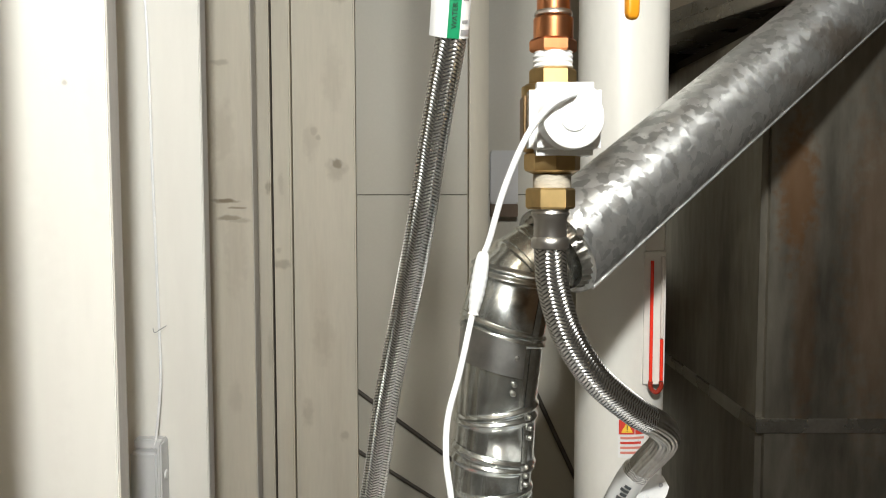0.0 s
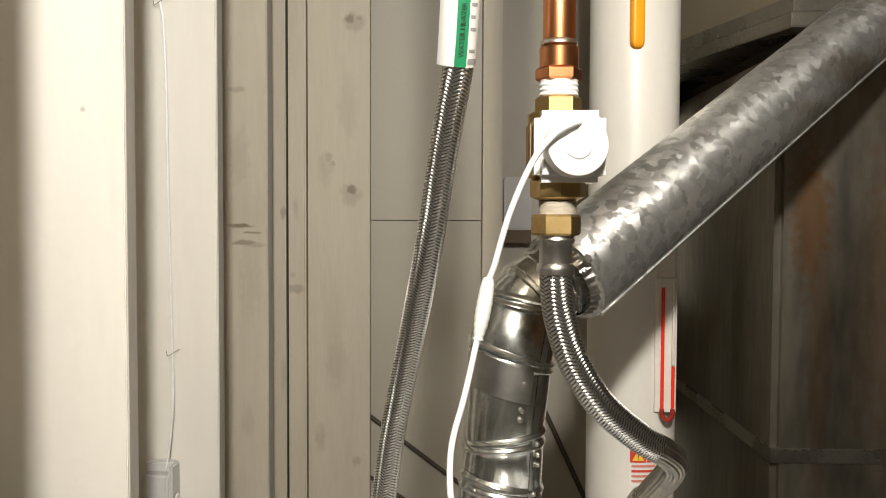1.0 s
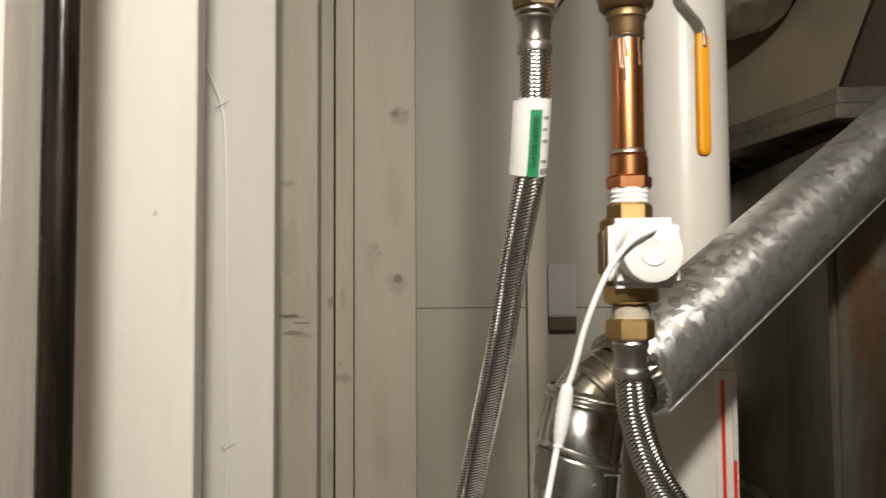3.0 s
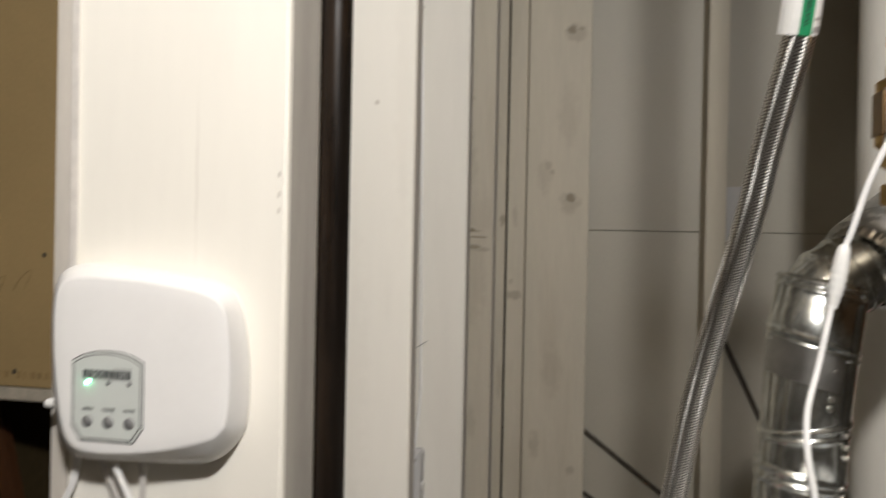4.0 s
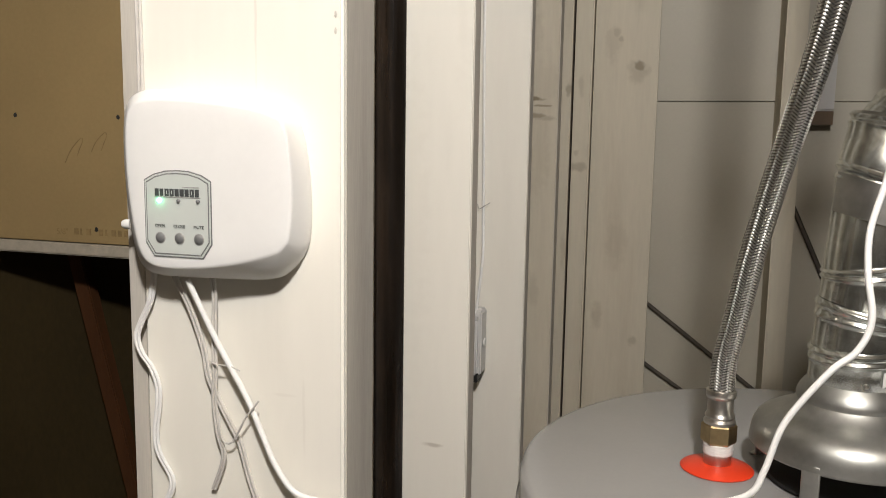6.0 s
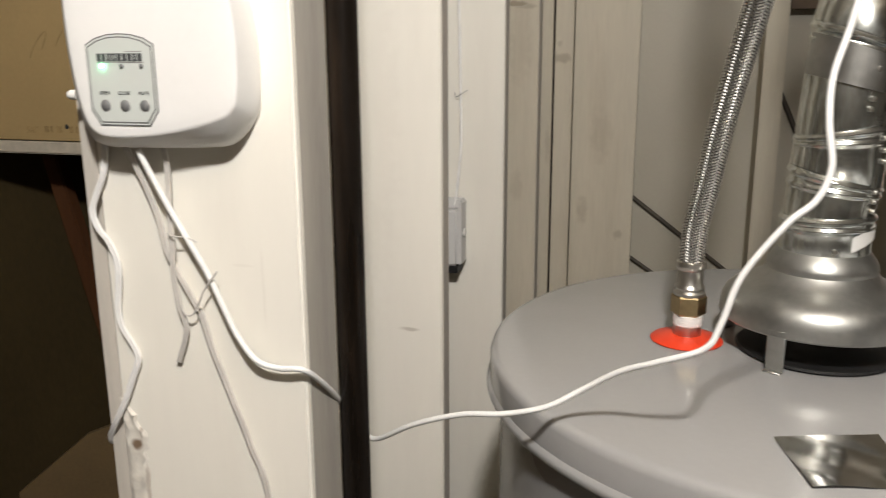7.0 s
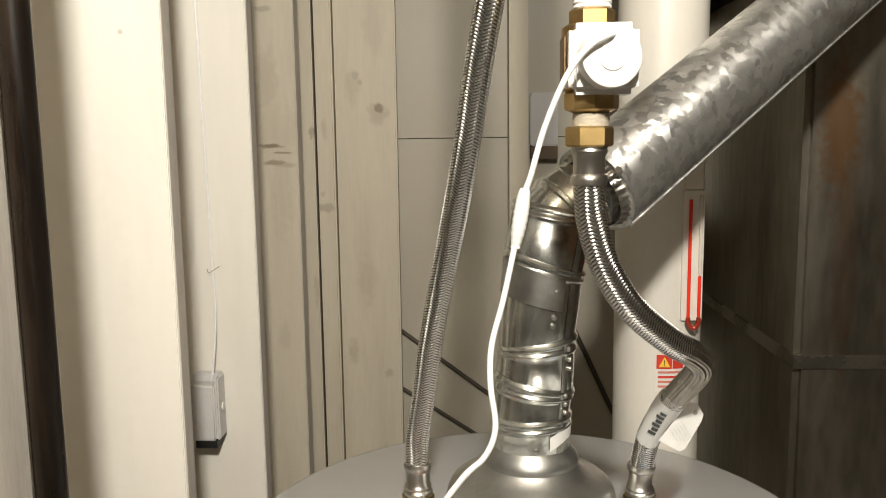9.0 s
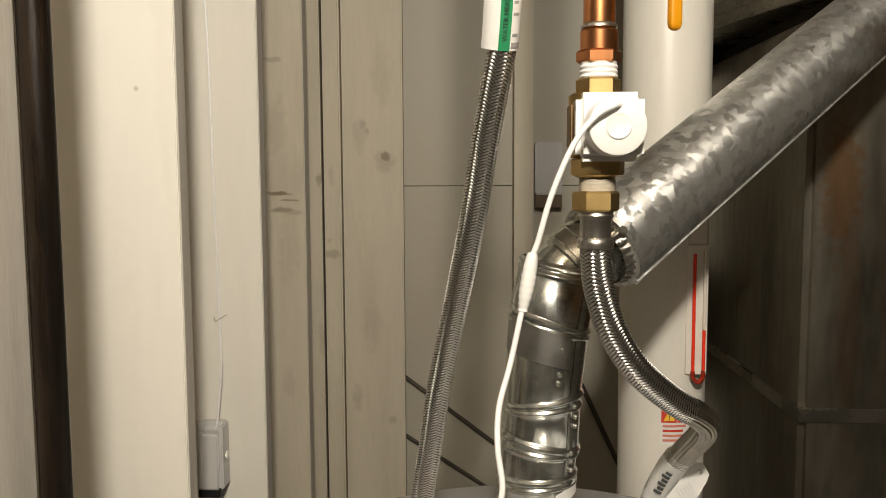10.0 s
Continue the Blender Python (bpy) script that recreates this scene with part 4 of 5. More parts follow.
COLD = [(0.0725, 0.548, 1.706), (0.0728, 0.548, 1.690), (0.0755, 0.549, 1.668), (0.086, 0.552, 1.636), (0.107, 0.560, 1.604), (0.138, 0.578, 1.576), (0.160, 0.594, 1.561), (0.1705, 0.606, 1.550), (0.1715, 0.618, 1.538), (0.165, 0.640, 1.517), (0.155, 0.668, 1.487), (0.1475, 0.690, 1.455), (x + 0.001, y - 0.001, HZ + 0.071)]
braided(COLD, 0.0112, cold, (0.165, 0.275))
ferrule((0.0725, 0.548, 1.6965), (0, 0, 1), cold)
part("collar", lathe([(0.012, 0), (0.0130, 0.0006), (0.0130, 0.0016), (0.0105, 0.002)], (0.0725, 0.548, 1.7225), seg=32), M_STEEL, cold)


def sleeve(pts, r, name, material, parent, label=""):
    return fix(name, tube(pts, r, 40, 0.003), material, parent, label)


COLD_LAB = [(0.160, 0.654, 1.504), (0.155, 0.668, 1.487), (0.1475, 0.690, 1.455)]
cold_wrap = sleeve(COLD_LAB, lambda s: 0.0119 - 0.0006 * s, "label", M_LABEL, cold, "white paper label wrap")
bm = bmesh.new()
tag = [(0.176, 0.660, 1.499), (0.184, 0.661, 1.497), (0.1895, 0.662, 1.487), (0.188, 0.662, 1.481), (0.1745, 0.663, 1.455), (0.1695, 0.663, 1.4525), (0.151, 0.662, 1.463)]
f = bm.faces.new([bm.verts.new(c) for c in tag])
ext = bmesh.ops.extrude_face_region(bm, geom=[f])
for v in ext["geom"]:
    if isinstance(v, bmesh.types.BMVert):
        v.co.y += 0.0006
bmesh.ops.recalc_face_normals(bm, faces=bm.faces)
card = part("tag", bm, M_LABEL, cold, "white card tag", smooth=False)
for k in range(5):
    part("barcode_bar", box(-0.009, 0.007 - 0.002 * (k % 2), -0.0003, 0.0003, -0.0004, 0.0004, 0), M_PRINT, card).matrix_local = pose(0.1655 + k * 0.0024, 0.6612, 1.466 + k * 0.0018, 0, 58, 0)
part("print_ring", lathe([(0.0013, 0), (0.0019, 0.0002), (0.0013, 0.0004)], (0.1820, 0.6606, 1.4895), (0, -1, 0), seg=20), M_INK_GREY, card)

# label on the hot hose
LAB = [(0.0049, 0.558, 1.8421), (0.0061, 0.5535, 1.857), (0.0075, 0.5475, 1.8805), (0.0082, 0.5445, 1.894)]
wrap = sleeve(LAB, 0.0118, "label", M_LABEL, hot, "white paper label with a green stripe")


def strip_on(pts, r, a0, a1, s0, s1, name, material, parent, lean=0.0, label=""):
    """A patch on a hose: a0 to a1 degrees to the right of the side that faces the room, s0 to s1 of the length."""
    fr = frames(spline(pts, 0.002))
    bm = bmesh.new()
    rows = []
    n = len(fr) - 1
    for k in range(int(s0 * n), int(s1 * n) + 1):
        p, t, _, _ = fr[k]
        f = Vector((0, -1, 0))
        f = (f - t * f.dot(t)).normalized()
        side = f.cross(t) * -1
        rows.append([])
        for j in range(7):
            a = radians(a0 + (a1 - a0) * j / 6)
            rows[-1].append(bm.verts.new(p + (f * math.cos(a) + side * math.sin(a)) * (r + lean * j / 6)))
    for a, b in zip(rows, rows[1:]):
        for j in range(6):
            bm.faces.new((a[j], a[j + 1], b[j + 1], b[j]))
    return part(name, bm, material, parent, label)


for k in range(6):
    strip_on(COLD_LAB, 0.0124, 4, 30 + 8 * (k % 2), 0.14 + 0.10 * k, 0.205 + 0.10 * k, "mark_bar", M_TITLE, cold_wrap)
strip_on(LAB, 0.0122, -14, 26, 0.02, 0.86, "stripe", M_GREEN, wrap, label="green stripe")
strip_on(LAB, 0.0120, -20, -80, 0.0, 0.97, "label_flap", M_LABEL, wrap, lean=0.0035)
for k in range(5):
    strip_on(LAB, 0.0121, 32, 58 - 7 * (k % 2), 0.20 + 0.14 * k, 0.23 + 0.14 * k, "print_bar", M_INK_GREY, wrap)
strip_on(LAB, 0.0121, 30, 74, 0.05, 0.14, "print_bar", M_INK_GREY, wrap)
lettering("WATER HEATER", 0.0050, Matrix.Translation((0.0081, 0.5445, 1.8445)) @ pose(0, 0, 0, 17, 4, 0) @ pose(0, 0, 0, 90, 0, 6) @ pose(0, 0, 0, 0, 0, 90), "words", M_INK, wrap, "LEFT")

# ---- copper pipes and valves ----
hotp = thing("hot_copper_pipe", "copper pipe above the hot hose", "pipe", "copper pipes")
part("thread_tape", lathe([(0.0145, 0), (0.0149, 0.002), (0.0147, 0.004), (0.0150, 0.006), (0.0147, 0.009), (0.0148, 0.011), (0.014, 0.012)], (0.0090, 0.543, 1.9745), seg=32), M_TAPE, hotp)
part("adapter", merge(hexnut((0.0090, 0.543, 1.987), (0, 0, 1), 0.0174, 0.0123), lathe([(0.0135, 0), (0.0135, 0.022), (0.0125, 0.024)], (0.0090, 0.543, 1.999), seg=32)), M_COPPER, hotp)
part("pipe", lathe([(0.0112, 0), (0.0112, 0.437)], (0.0090, 0.543, 2.0125), seg=32), M_COPPER, hotp)
CX, CY = 0.0735, 0.548
coldp = thing("cold_copper_pipe", "copper pipe between ball valve and shutoff valve", "pipe", "copper pipes")
part("thread_tape", lathe([(0.0128, 0), (0.0136, 0.001), (0.0128, 0.0028), (0.0136, 0.0045), (0.0128, 0.006), (0.0136, 0.0078), (0.0128, 0.0095), (0.0132, 0.011)], (CX, CY, 1.8185), seg=32), M_TAPE, coldp)
part("adapter", merge(hexnut((CX, CY, 1.8292), (0, 0, 1), 0.0160, 0.009), lathe([(0.0134, 0), (0.0134, 0.013), (0.0122, 0.0145)], (CX, CY, 1.8382), seg=32)), M_COPPER, coldp)
part("solder_ring", lathe([(0.0114, 0), (0.0130, 0.001), (0.0126, 0.003), (0.0114, 0.0042)], (CX, CY, 1.8527), seg=32), M_SOLDER, coldp)
part("pipe", lathe([(0.0112, 0), (0.0112, 0.096)], (CX, CY, 1.849), seg=40), M_COPPER, coldp)
part("solder_ring", lathe([(0.0114, 0), (0.0125, 0.001), (0.0128, 0.0022), (0.0114, 0.0034)], (CX, CY, 1.9345), seg=32), M_SOLDER, coldp)
part("riser", lathe([(0.0112, 0), (0.0112, 0.448)], (CX, CY, 2.001), seg=32), M_COPPER, coldp)

for deg, z0, z1 in ((-128, 1.9345, 1.912), (-104, 1.9345, 1.921), (-112, 1.9350, 1.904), (-52, 1.9345, 1.915)):
    a = radians(deg)
    rr = 0.0113
    fix("solder_drip", tube([(CX + rr * math.cos(a + 0.04 * k), CY + rr * math.sin(a + 0.04 * k), z0 + (z1 - z0) * k / 3) for k in range(4)], lambda t: 0.0005 + 0.0005 * t, 8, 0.002), M_SOLDER, coldp)

ball = thing("ball_valve", "cast brass ball valve with an orange lever", "valve")
part("tail", lathe([(0.0118, 0), (0.0124, 0.0012), (0.0124, 0.0105), (0.0132, 0.0120), (0.0140, 0.0128), (0.0140, 0.0172), (0.0134, 0.0180), (0.0136, 0.0205)], (CX, CY, 1.9375), seg=40), M_BRONZE, ball)
part("end_cap", lathe([(0.0150, 0), (0.0172, 0.0006), (0.0186, 0.0022), (0.0194, 0.0048), (0.0197, 0.0088), (0.0204, 0.0098), (0.0207, 0.0114), (0.0206, 0.0136), (0.0196, 0.0148), (0.0178, 0.0152)], (CX, CY, 1.9562), seg=64), M_BRONZE, ball, "round rimmed end cap")
part("body", lathe([(0.0170, 0), (0.0176, 0.0008), (0.0178, 0.003), (0.0178, 0.0125), (0.0175, 0.0150), (0.0165, 0.0176), (0.0150, 0.0196), (0.0138, 0.0206), (0.0134, 0.0218), (0.0134, 0.0330), (0.0126, 0.0345)], (CX, CY, 1.9709), seg=56), M_BRONZE, ball)
part("size_plate", box(CX - 0.0030, CX + 0.0034, CY - 0.0184, CY - 0.0170, 1.9755, 1.9862, 0.0007, 2), M_BRONZE, ball, "raised size mark")
part("cast_mark", box(CX + 0.0062, CX + 0.0088, CY - 0.0170, CY - 0.0150, 1.9760, 1.9800, 0.0006, 1), M_BRONZE, ball, "raised casting mark")
part("cast_rib", box(CX - 0.0040, CX + 0.0070, CY - 0.0205, CY - 0.0186, 1.9590, 1.9612, 0.0006, 1), M_BRONZE, ball)
part("stem_housing", lathe([(0.0112, 0), (0.0112, 0.0050), (0.0106, 0.0060), (0.0106, 0.0175), (0.0096, 0.0188)], (CX + 0.0130, CY + 0.003, 1.9828), (1, 0.12, 0), sides=6), M_BRONZE, ball)
part("packing_nut", hexnut((CX + 0.0315, CY + 0.0055, 1.9828), (1, 0.12, 0), 0.0078, 0.0052, 0.0008), M_STEEL, ball)
part("lever_nut", hexnut((CX + 0.0405, CY + 0.0075, 1.9818), (1, 0.12, 0), 0.0070, 0.0055, 0.0009), M_STEEL, ball)


def strap(pts, across, width, thick):
    """A flat bar bent along a line; across is the direction of its broad side."""
    w = Vector(across).normalized() * width / 2
    line = [Vector(p) for p in pts]
    bm = bmesh.new()
    rings = []
    for k, p in enumerate(line):
        t = (line[min(k + 1, len(line) - 1)] - line[max(k - 1, 0)]).normalized()
        n = t.cross(w).normalized() * thick / 2
        rings.append([bm.verts.new(p + c) for c in (w + n, w - n, -w - n, -w + n)])
    for a, b in zip(rings, rings[1:]):
        for k in range(4):
            bm.faces.new((a[k], a[(k + 1) % 4], b[(k + 1) % 4], b[k]))
    bm.faces.new(rings[0][::-1])
    bm.faces.new(rings[-1])
    bmesh.ops.recalc_face_normals(bm, faces=bm.faces)
    return bm


LX, LY = CX + 0.0385, CY + 0.008
lev = part("lever", soft_edges(strap([(LX, LY, 1.9905), (LX, LY, 1.9720), (LX + 0.0002, LY, 1.9665), (LX + 0.0022, LY, 1.9620), (LX + 0.0125, LY + 0.002, 1.9500), (LX + 0.0156, LY + 0.003, 1.9445), (LX + 0.0165, LY + 0.003, 1.9320)], (-0.39, 0.92, 0), 0.0110, 0.0026), 0.0006), M_STEEL, ball, "bent steel strap lever", smooth=False)
grip = lathe([(0.0, 0.0), (0.0030, 0.0006), (0.0048, 0.0022), (0.0056, 0.005), (0.0057, 0.010), (0.0057, 0.082), (0.0050, 0.087), (0.0040, 0.089)], (0, 0, 0), seg=28)
for v in grip.verts:
    r = math.hypot(v.co.x, v.co.y)
    a = math.atan2(v.co.y, v.co.x)
    x, y = (r * math.copysign(abs(f(a)) ** 0.5, f(a)) for f in (math.cos, math.sin))
    x, y = x * 0.86, y * 0.62
    v.co = (CX + 0.0553 + x * 0.92 - y * 0.39, CY + 0.011 + x * 0.39 + y * 0.92, 1.853 + v.co.z)
part("grip", grip, M_ORANGE, lev, "orange vinyl grip")

sol = thing("shutoff_valve", "brass motorised shutoff valve with a white square actuator", "valve")
part("top_nut", hexnut((CX, CY, 1.8060), (0, 0, 1), 0.0160, 0.0125), M_BRASS, sol)
part("valve_body", lathe([(0.0150, 0), (0.0178, 0.002), (0.0178, 0.044), (0.0150, 0.046)], (CX - 0.003, CY + 0.004, 1.7625), seg=40), M_BRASS, sol)
part("lower_flange", lathe([(0.0125, 0), (0.0185, 0.0025), (0.0192, 0.0045), (0.0192, 0.0135), (0.0175, 0.0145)], (CX, CY, 1.7475), sides=8), M_BRASS, sol)
part("thread_tape", lathe([(0.0128, 0), (0.0130, 0.002), (0.0129, 0.004), (0.0131, 0.006), (0.0129, 0.009)], (CX, CY, 1.7385), seg=32), M_TAPE_OLD, sol)
part("hose_nut", hexnut((CX - 0.001, CY, 1.7240), (0, 0, 1), 0.0170, 0.0143), M_BRASS, sol)
act = part("actuator", box(CX - 0.0182, CX + 0.0290, CY - 0.026, CY + 0.012, 1.7595, 1.8070, 0.0050, 5), M_WHITE, sol, "white square actuator housing")
part("motor_cap", lathe([(0.0205, -0.002), (0.0205, 0.0100), (0.0198, 0.0122), (0.0180, 0.0130), (0.0, 0.0132)], (0.0805, CY - 0.026, 1.7830), (0.12, -1, 0), seg=56), M_WHITE, act, "round white motor cap")
part("cap_ring", lathe([(0.0085, 0.0), (0.0092, 0.0006), (0.0085, 0.0011), (0.0074, 0.0006)], (0.0805 + 0.0015, CY - 0.0390, 1.7830), (0.12, -1, 0), seg=40), M_WHITE, act)
part("side_plate", box(CX - 0.0212, CX - 0.0186, CY - 0.012, CY + 0.012, 1.770, 1.800, 0.001, 1), M_BRONZE, sol)

# ---- sensor cable from the actuator over the heater to the controller ----
cord = thing("sensor_cable", "white cable looping from the valve across the heater top", "cable")
P1 = [(0.0835, 0.512, 1.7975), (0.0785, 0.5045, 1.7960), (0.066, 0.5030, 1.789), (0.052, 0.5045, 1.771), (0.038, 0.508, 1.738), (0.029, 0.511, 1.706), (0.025, 0.512, 1.695)]
P2 = [(0.019, 0.512, 1.662), (0.010, 0.505, 1.622), (0.002, 0.496, 1.593), (0.001, 0.487, 1.568), (0.004, 0.481, 1.541), (-0.003, 0.478, 1.522), (-0.018, 0.475, 1.508), (-0.041, 0.472, 1.475), (-0.051, 0.468, 1.445), (-0.060, 0.466, 1.428), (-0.088, 0.472, 1.414),
      (-0.112, 0.482, 1.401), (-0.137, 0.490, 1.382), (-0.161, 0.486, 1.368), (-0.192, 0.488, 1.358), (-0.223, 0.492, 1.352), (-0.264, 0.505, 1.333), (-0.304, 0.529, 1.304), (-0.319, 0.535, 1.306), (-0.3225, 0.514, 1.330), (-0.3165, 0.482, 1.358),
      (-0.3165, 0.455, 1.382), (-0.322, 0.438, 1.397), (-0.340, 0.436, 1.397), (-0.356, 0.435, 1.402), (-0.3695, 0.436, 1.418), (-0.379, 0.436, 1.438), (-0.391, 0.436, 1.464), (-0.413, 0.434, 1.504), (-0.432, 0.430, 1.546)]
fix("lead", tube(P1, 0.0021, 12, 0.003), M_CABLE, cord)
fix("cord", tube(P2, 0.0021, 12, 0.003), M_CABLE, cord)
fix("plug", tube([(0.0252, 0.512, 1.697), (0.0220, 0.512, 1.677), (0.0185, 0.5118, 1.657)], lambda s: 0.0030 + 0.0022 * math.sin(math.pi * min(1, s * 1.1)) ** 0.5 if s < 0.9 else 0.0034, 16, 0.0018,
               lambda u, a: 0.00035 * math.sin(u / 0.0008) if u > 0.014 else 0.0), M_WHITE, cord, "ribbed white inline plug")

# ---- flood controller ----
ctrl = thing("flood_controller", "white plastic leak alarm with grey keypad and lit green lamp", "controller")


def bowed(corners, bulge, n=32, rounds=5):
    """A closed outline with bowed edges and rounded corners."""
    pts = []
    for k, (a, c) in enumerate(zip(corners, corners[1:] + corners[:1])):
        a, c = Vector(a), Vector(c)
        out = Vector((a.y - c.y, c.x - a.x)).normalized()
        pts += [a.lerp(c, i / n) + out * bulge[k] * 4 * (i / n) * (1 - i / n) for i in range(n)]
    for _ in range(rounds):
        pts = [(pts[k - 1] + p * 2 + pts[(k + 1) % len(pts)]) / 4 for k, p in enumerate(pts)]
    return pts


back = bowed([(-0.4785, 1.6768), (-0.3534, 1.6630), (-0.3450, 1.5735), (-0.3690, 1.5475), (-0.4715, 1.5455)], (0.002, 0.0045, 0.003, 0.0, 0.006), 32, 26)
face = bowed([(-0.4670, 1.6672), (-0.3510, 1.6580), (-0.3480, 1.5780), (-0.3560, 1.5690), (-0.4580, 1.5555)], (0.0040, 0.0040, 0.0005, 0.0055, 0.0050), 32, 20)
mid = sum(face, Vector((0, 0))) / len(face)
bm = bmesh.new()
rings = []
# depth in front of the column, the share of the way from the back outline to the face, and how far it is drawn in
for d, w, inset in ((0.0, 0.0, 0.0008), (0.0015, 0.0, 0.0), (0.010, 0.04, 0.0), (0.0165, 0.22, 0.0), (0.0225, 0.58, 0.0), (0.0258, 0.84, 0.0), (0.0274, 0.96, 0.0), (0.0282, 1.0, 0.0006), (0.0286, 1.0, 0.0025), (0.0288, 1.0, 0.012)):
    rings.append([bm.verts.new((q.x, 0.4448 - d, q.y)) for q in (b.lerp(f, w) for b, f in zip(back, face)) for q in (q + (mid - q).normalized() * inset,)])
for a, b in zip(rings, rings[1:]):
    for k in range(len(a)):
        bm.faces.new((a[k], a[(k + 1) % len(a)], b[(k + 1) % len(a)], b[k]))
bm.faces.new(rings[-1])
bm.faces.new(rings[0][::-1])
bmesh.ops.recalc_face_normals(bm, faces=bm.faces)
case = part("case", bm, M_CASE, ctrl, "rounded white plastic case")
KY = 0.4158
pad_pts = [(-0.4518, 1.6129), (-0.4518, 1.5739), (-0.4458, 1.565), (-0.4108, 1.565), (-0.4045, 1.5739), (-0.4045, 1.6129), (-0.4113, 1.6166), (-0.4198, 1.6187), (-0.4281, 1.6192), (-0.4363, 1.6187), (-0.4448, 1.6166)]
cxm, czm = -0.42815, 1.5920


def plate(f, y0, y1):
    bm = bmesh.new()
    a = [bm.verts.new((cxm + (x - cxm) * f, y0, czm + (z - czm) * f)) for x, z in pad_pts]
    b = [bm.verts.new((cxm + (x - cxm) * f, y1, czm + (z - czm) * f)) for x, z in pad_pts]
    n = len(pad_pts)
    for k in range(n):
        bm.faces.new((a[k], a[(k + 1) % n], b[(k + 1) % n], b[k]))
    bm.faces.new(b)
    bmesh.ops.recalc_face_normals(bm, faces=bm.faces)
    return bm


pad = part("keypad", plate(1.075, KY + 0.003, KY - 0.0002), M_BUTTON, ctrl, "grey keypad with a dark border", smooth=False)
part("keypad_rim", plate(1.045, KY, KY - 0.0005), M_KEYPAD, pad, smooth=False)
part("keypad_line", plate(1.005, KY, KY - 0.0007), M_BUTTON, pad, smooth=False)
part("keypad_film", plate(0.975, KY, KY - 0.0009), M_KEYPAD, pad, smooth=False)
YF = KY - 0.0011
for k, x in enumerate((-0.4414, -0.4267, -0.4120)):
    part("button", lathe([(0.0033, 0), (0.0033, 0.0008), (0.0024, 0.0016), (0, 0.0018)], (x, YF + 0.0004, 1.5760), (0, -1, 0), seg=24), M_BUTTON, pad, "round grey push button")
    part("button_ring", lathe([(0.0036, 0), (0.0039, 0.0003), (0.0036, 0.0006)], (x, YF + 0.0003, 1.5760), (0, -1, 0), seg=24), M_INK_GREY, pad)
    lettering(("OPEN", "CLOSE", "MUTE")[k], 0.0030, Matrix.Translation((x, YF, 1.5830)) @ pose(0, 0, 0, 90), "word", M_INK, pad)
    part("lamp", lathe([(0.0013, 0), (0.0013, 0.0010), (0, 0.0022)], (x, YF + 0.0003, 1.6010), (0, -1, 0), seg=14), M_LED if k == 0 else M_BUTTON, pad, "lit green lamp" if k == 0 else "")
for k in range(9):
    x, wd = -0.4448 + k * 0.0038, (0.0030, 0.0027, 0.0031, 0.0031, 0.0031, 0.0031, 0.0030, 0.0031, 0.0030)[k]
    block = part("title_block", box(x, x + wd, YF - 0.0001, YF + 0.0003, 1.6039, 1.6088, 0), M_TITLE, pad)
    if k in (2, 3, 7):
        part("slot", box(x + wd * 0.44, x + wd * 0.58, YF - 0.0002, YF + 0.0002, 1.6052, 1.6076, 0), M_KEYPAD, block)
part("title_dash", box(-0.4235, -0.4110, YF - 0.0001, YF + 0.0003, 1.6098, 1.6103, 0), M_INK_GREY, pad)
part("title_line", box(-0.4450, -0.4103, YF - 0.0001, YF + 0.0003, 1.6030, 1.6035, 0), M_INK_GREY, pad)
part("side_jack", lathe([(0.0034, 0), (0.0034, 0.004), (0.0025, 0.006), (0, 0.0065)], (-0.4790, 0.434, 1.5815), (-1, -0.2, 0), seg=20), M_WHITE, ctrl)


def wire(name_label, pts, r, material, group="wires on the column", n=1, gap=0.0):
    w = thing("wire", name_label, "wire", group)
    for k in range(n):
        off = Vector((gap * (k - (n - 1) / 2), 0.0, 0.0))
        fix("strand", tube([Vector(p) + off for p in pts], r, 8, 0.004), material, w)
    return w


wire("pale grey twin wire hanging from the controller", [(-0.4445, 0.432, 1.550), (-0.4425, 0.438, 1.537), (-0.436, 0.4405, 1.520), (-0.428, 0.4415, 1.495), (-0.4245, 0.4415, 1.475), (-0.417, 0.4415, 1.459), (-0.407, 0.4415, 1.441), (-0.400, 0.4415, 1.428), (-0.393, 0.442, 1.402), (-0.380, 0.442, 1.366), (-0.368, 0.442, 1.332), (-0.355, 0.442, 1.28), (-0.35, 0.442, 1.1)], 0.0013, M_WIRE_GREY, n=2, gap=0.0024)
wire("thin white twin wire bent below the controller", [(-0.416, 0.434, 1.552), (-0.416, 0.438, 1.535), (-0.417, 0.438, 1.503), (-0.417, 0.438, 1.478), (-0.418, 0.438, 1.459), (-0.416, 0.439, 1.435), (-0.4125, 0.440, 1.420), (-0.415, 0.4405, 1.408), (-0.422, 0.4415, 1.391)], 0.0011, M_WIRE_GREY, n=2, gap=0.0022)
wire("white twin wire running down the column edge", [(-0.463, 0.436, 1.556), (-0.466, 0.440, 1.543), (-0.470, 0.4405, 1.526), (-0.478, 0.441, 1.511), (-0.4825, 0.441, 1.499), (-0.479, 0.441, 1.487), (-0.471, 0.441, 1.477), (-0.466, 0.441, 1.463), (-0.4665, 0.441, 1.447), (-0.469, 0.441, 1.429), (-0.4675, 0.4415, 1.413), (-0.4565, 0.4415, 1.3925), (-0.4630, 0.4412, 1.3735), (-0.4715, 0.4410, 1.3542), (-0.4800, 0.4420, 1.340), (-0.4890, 0.4460, 1.327), (-0.4970, 0.4530, 1.312), (-0.4985, 0.4700, 1.27), (-0.4985, 0.4740, 0.9)], 0.0014, M_CABLE, n=2, gap=0.0026)
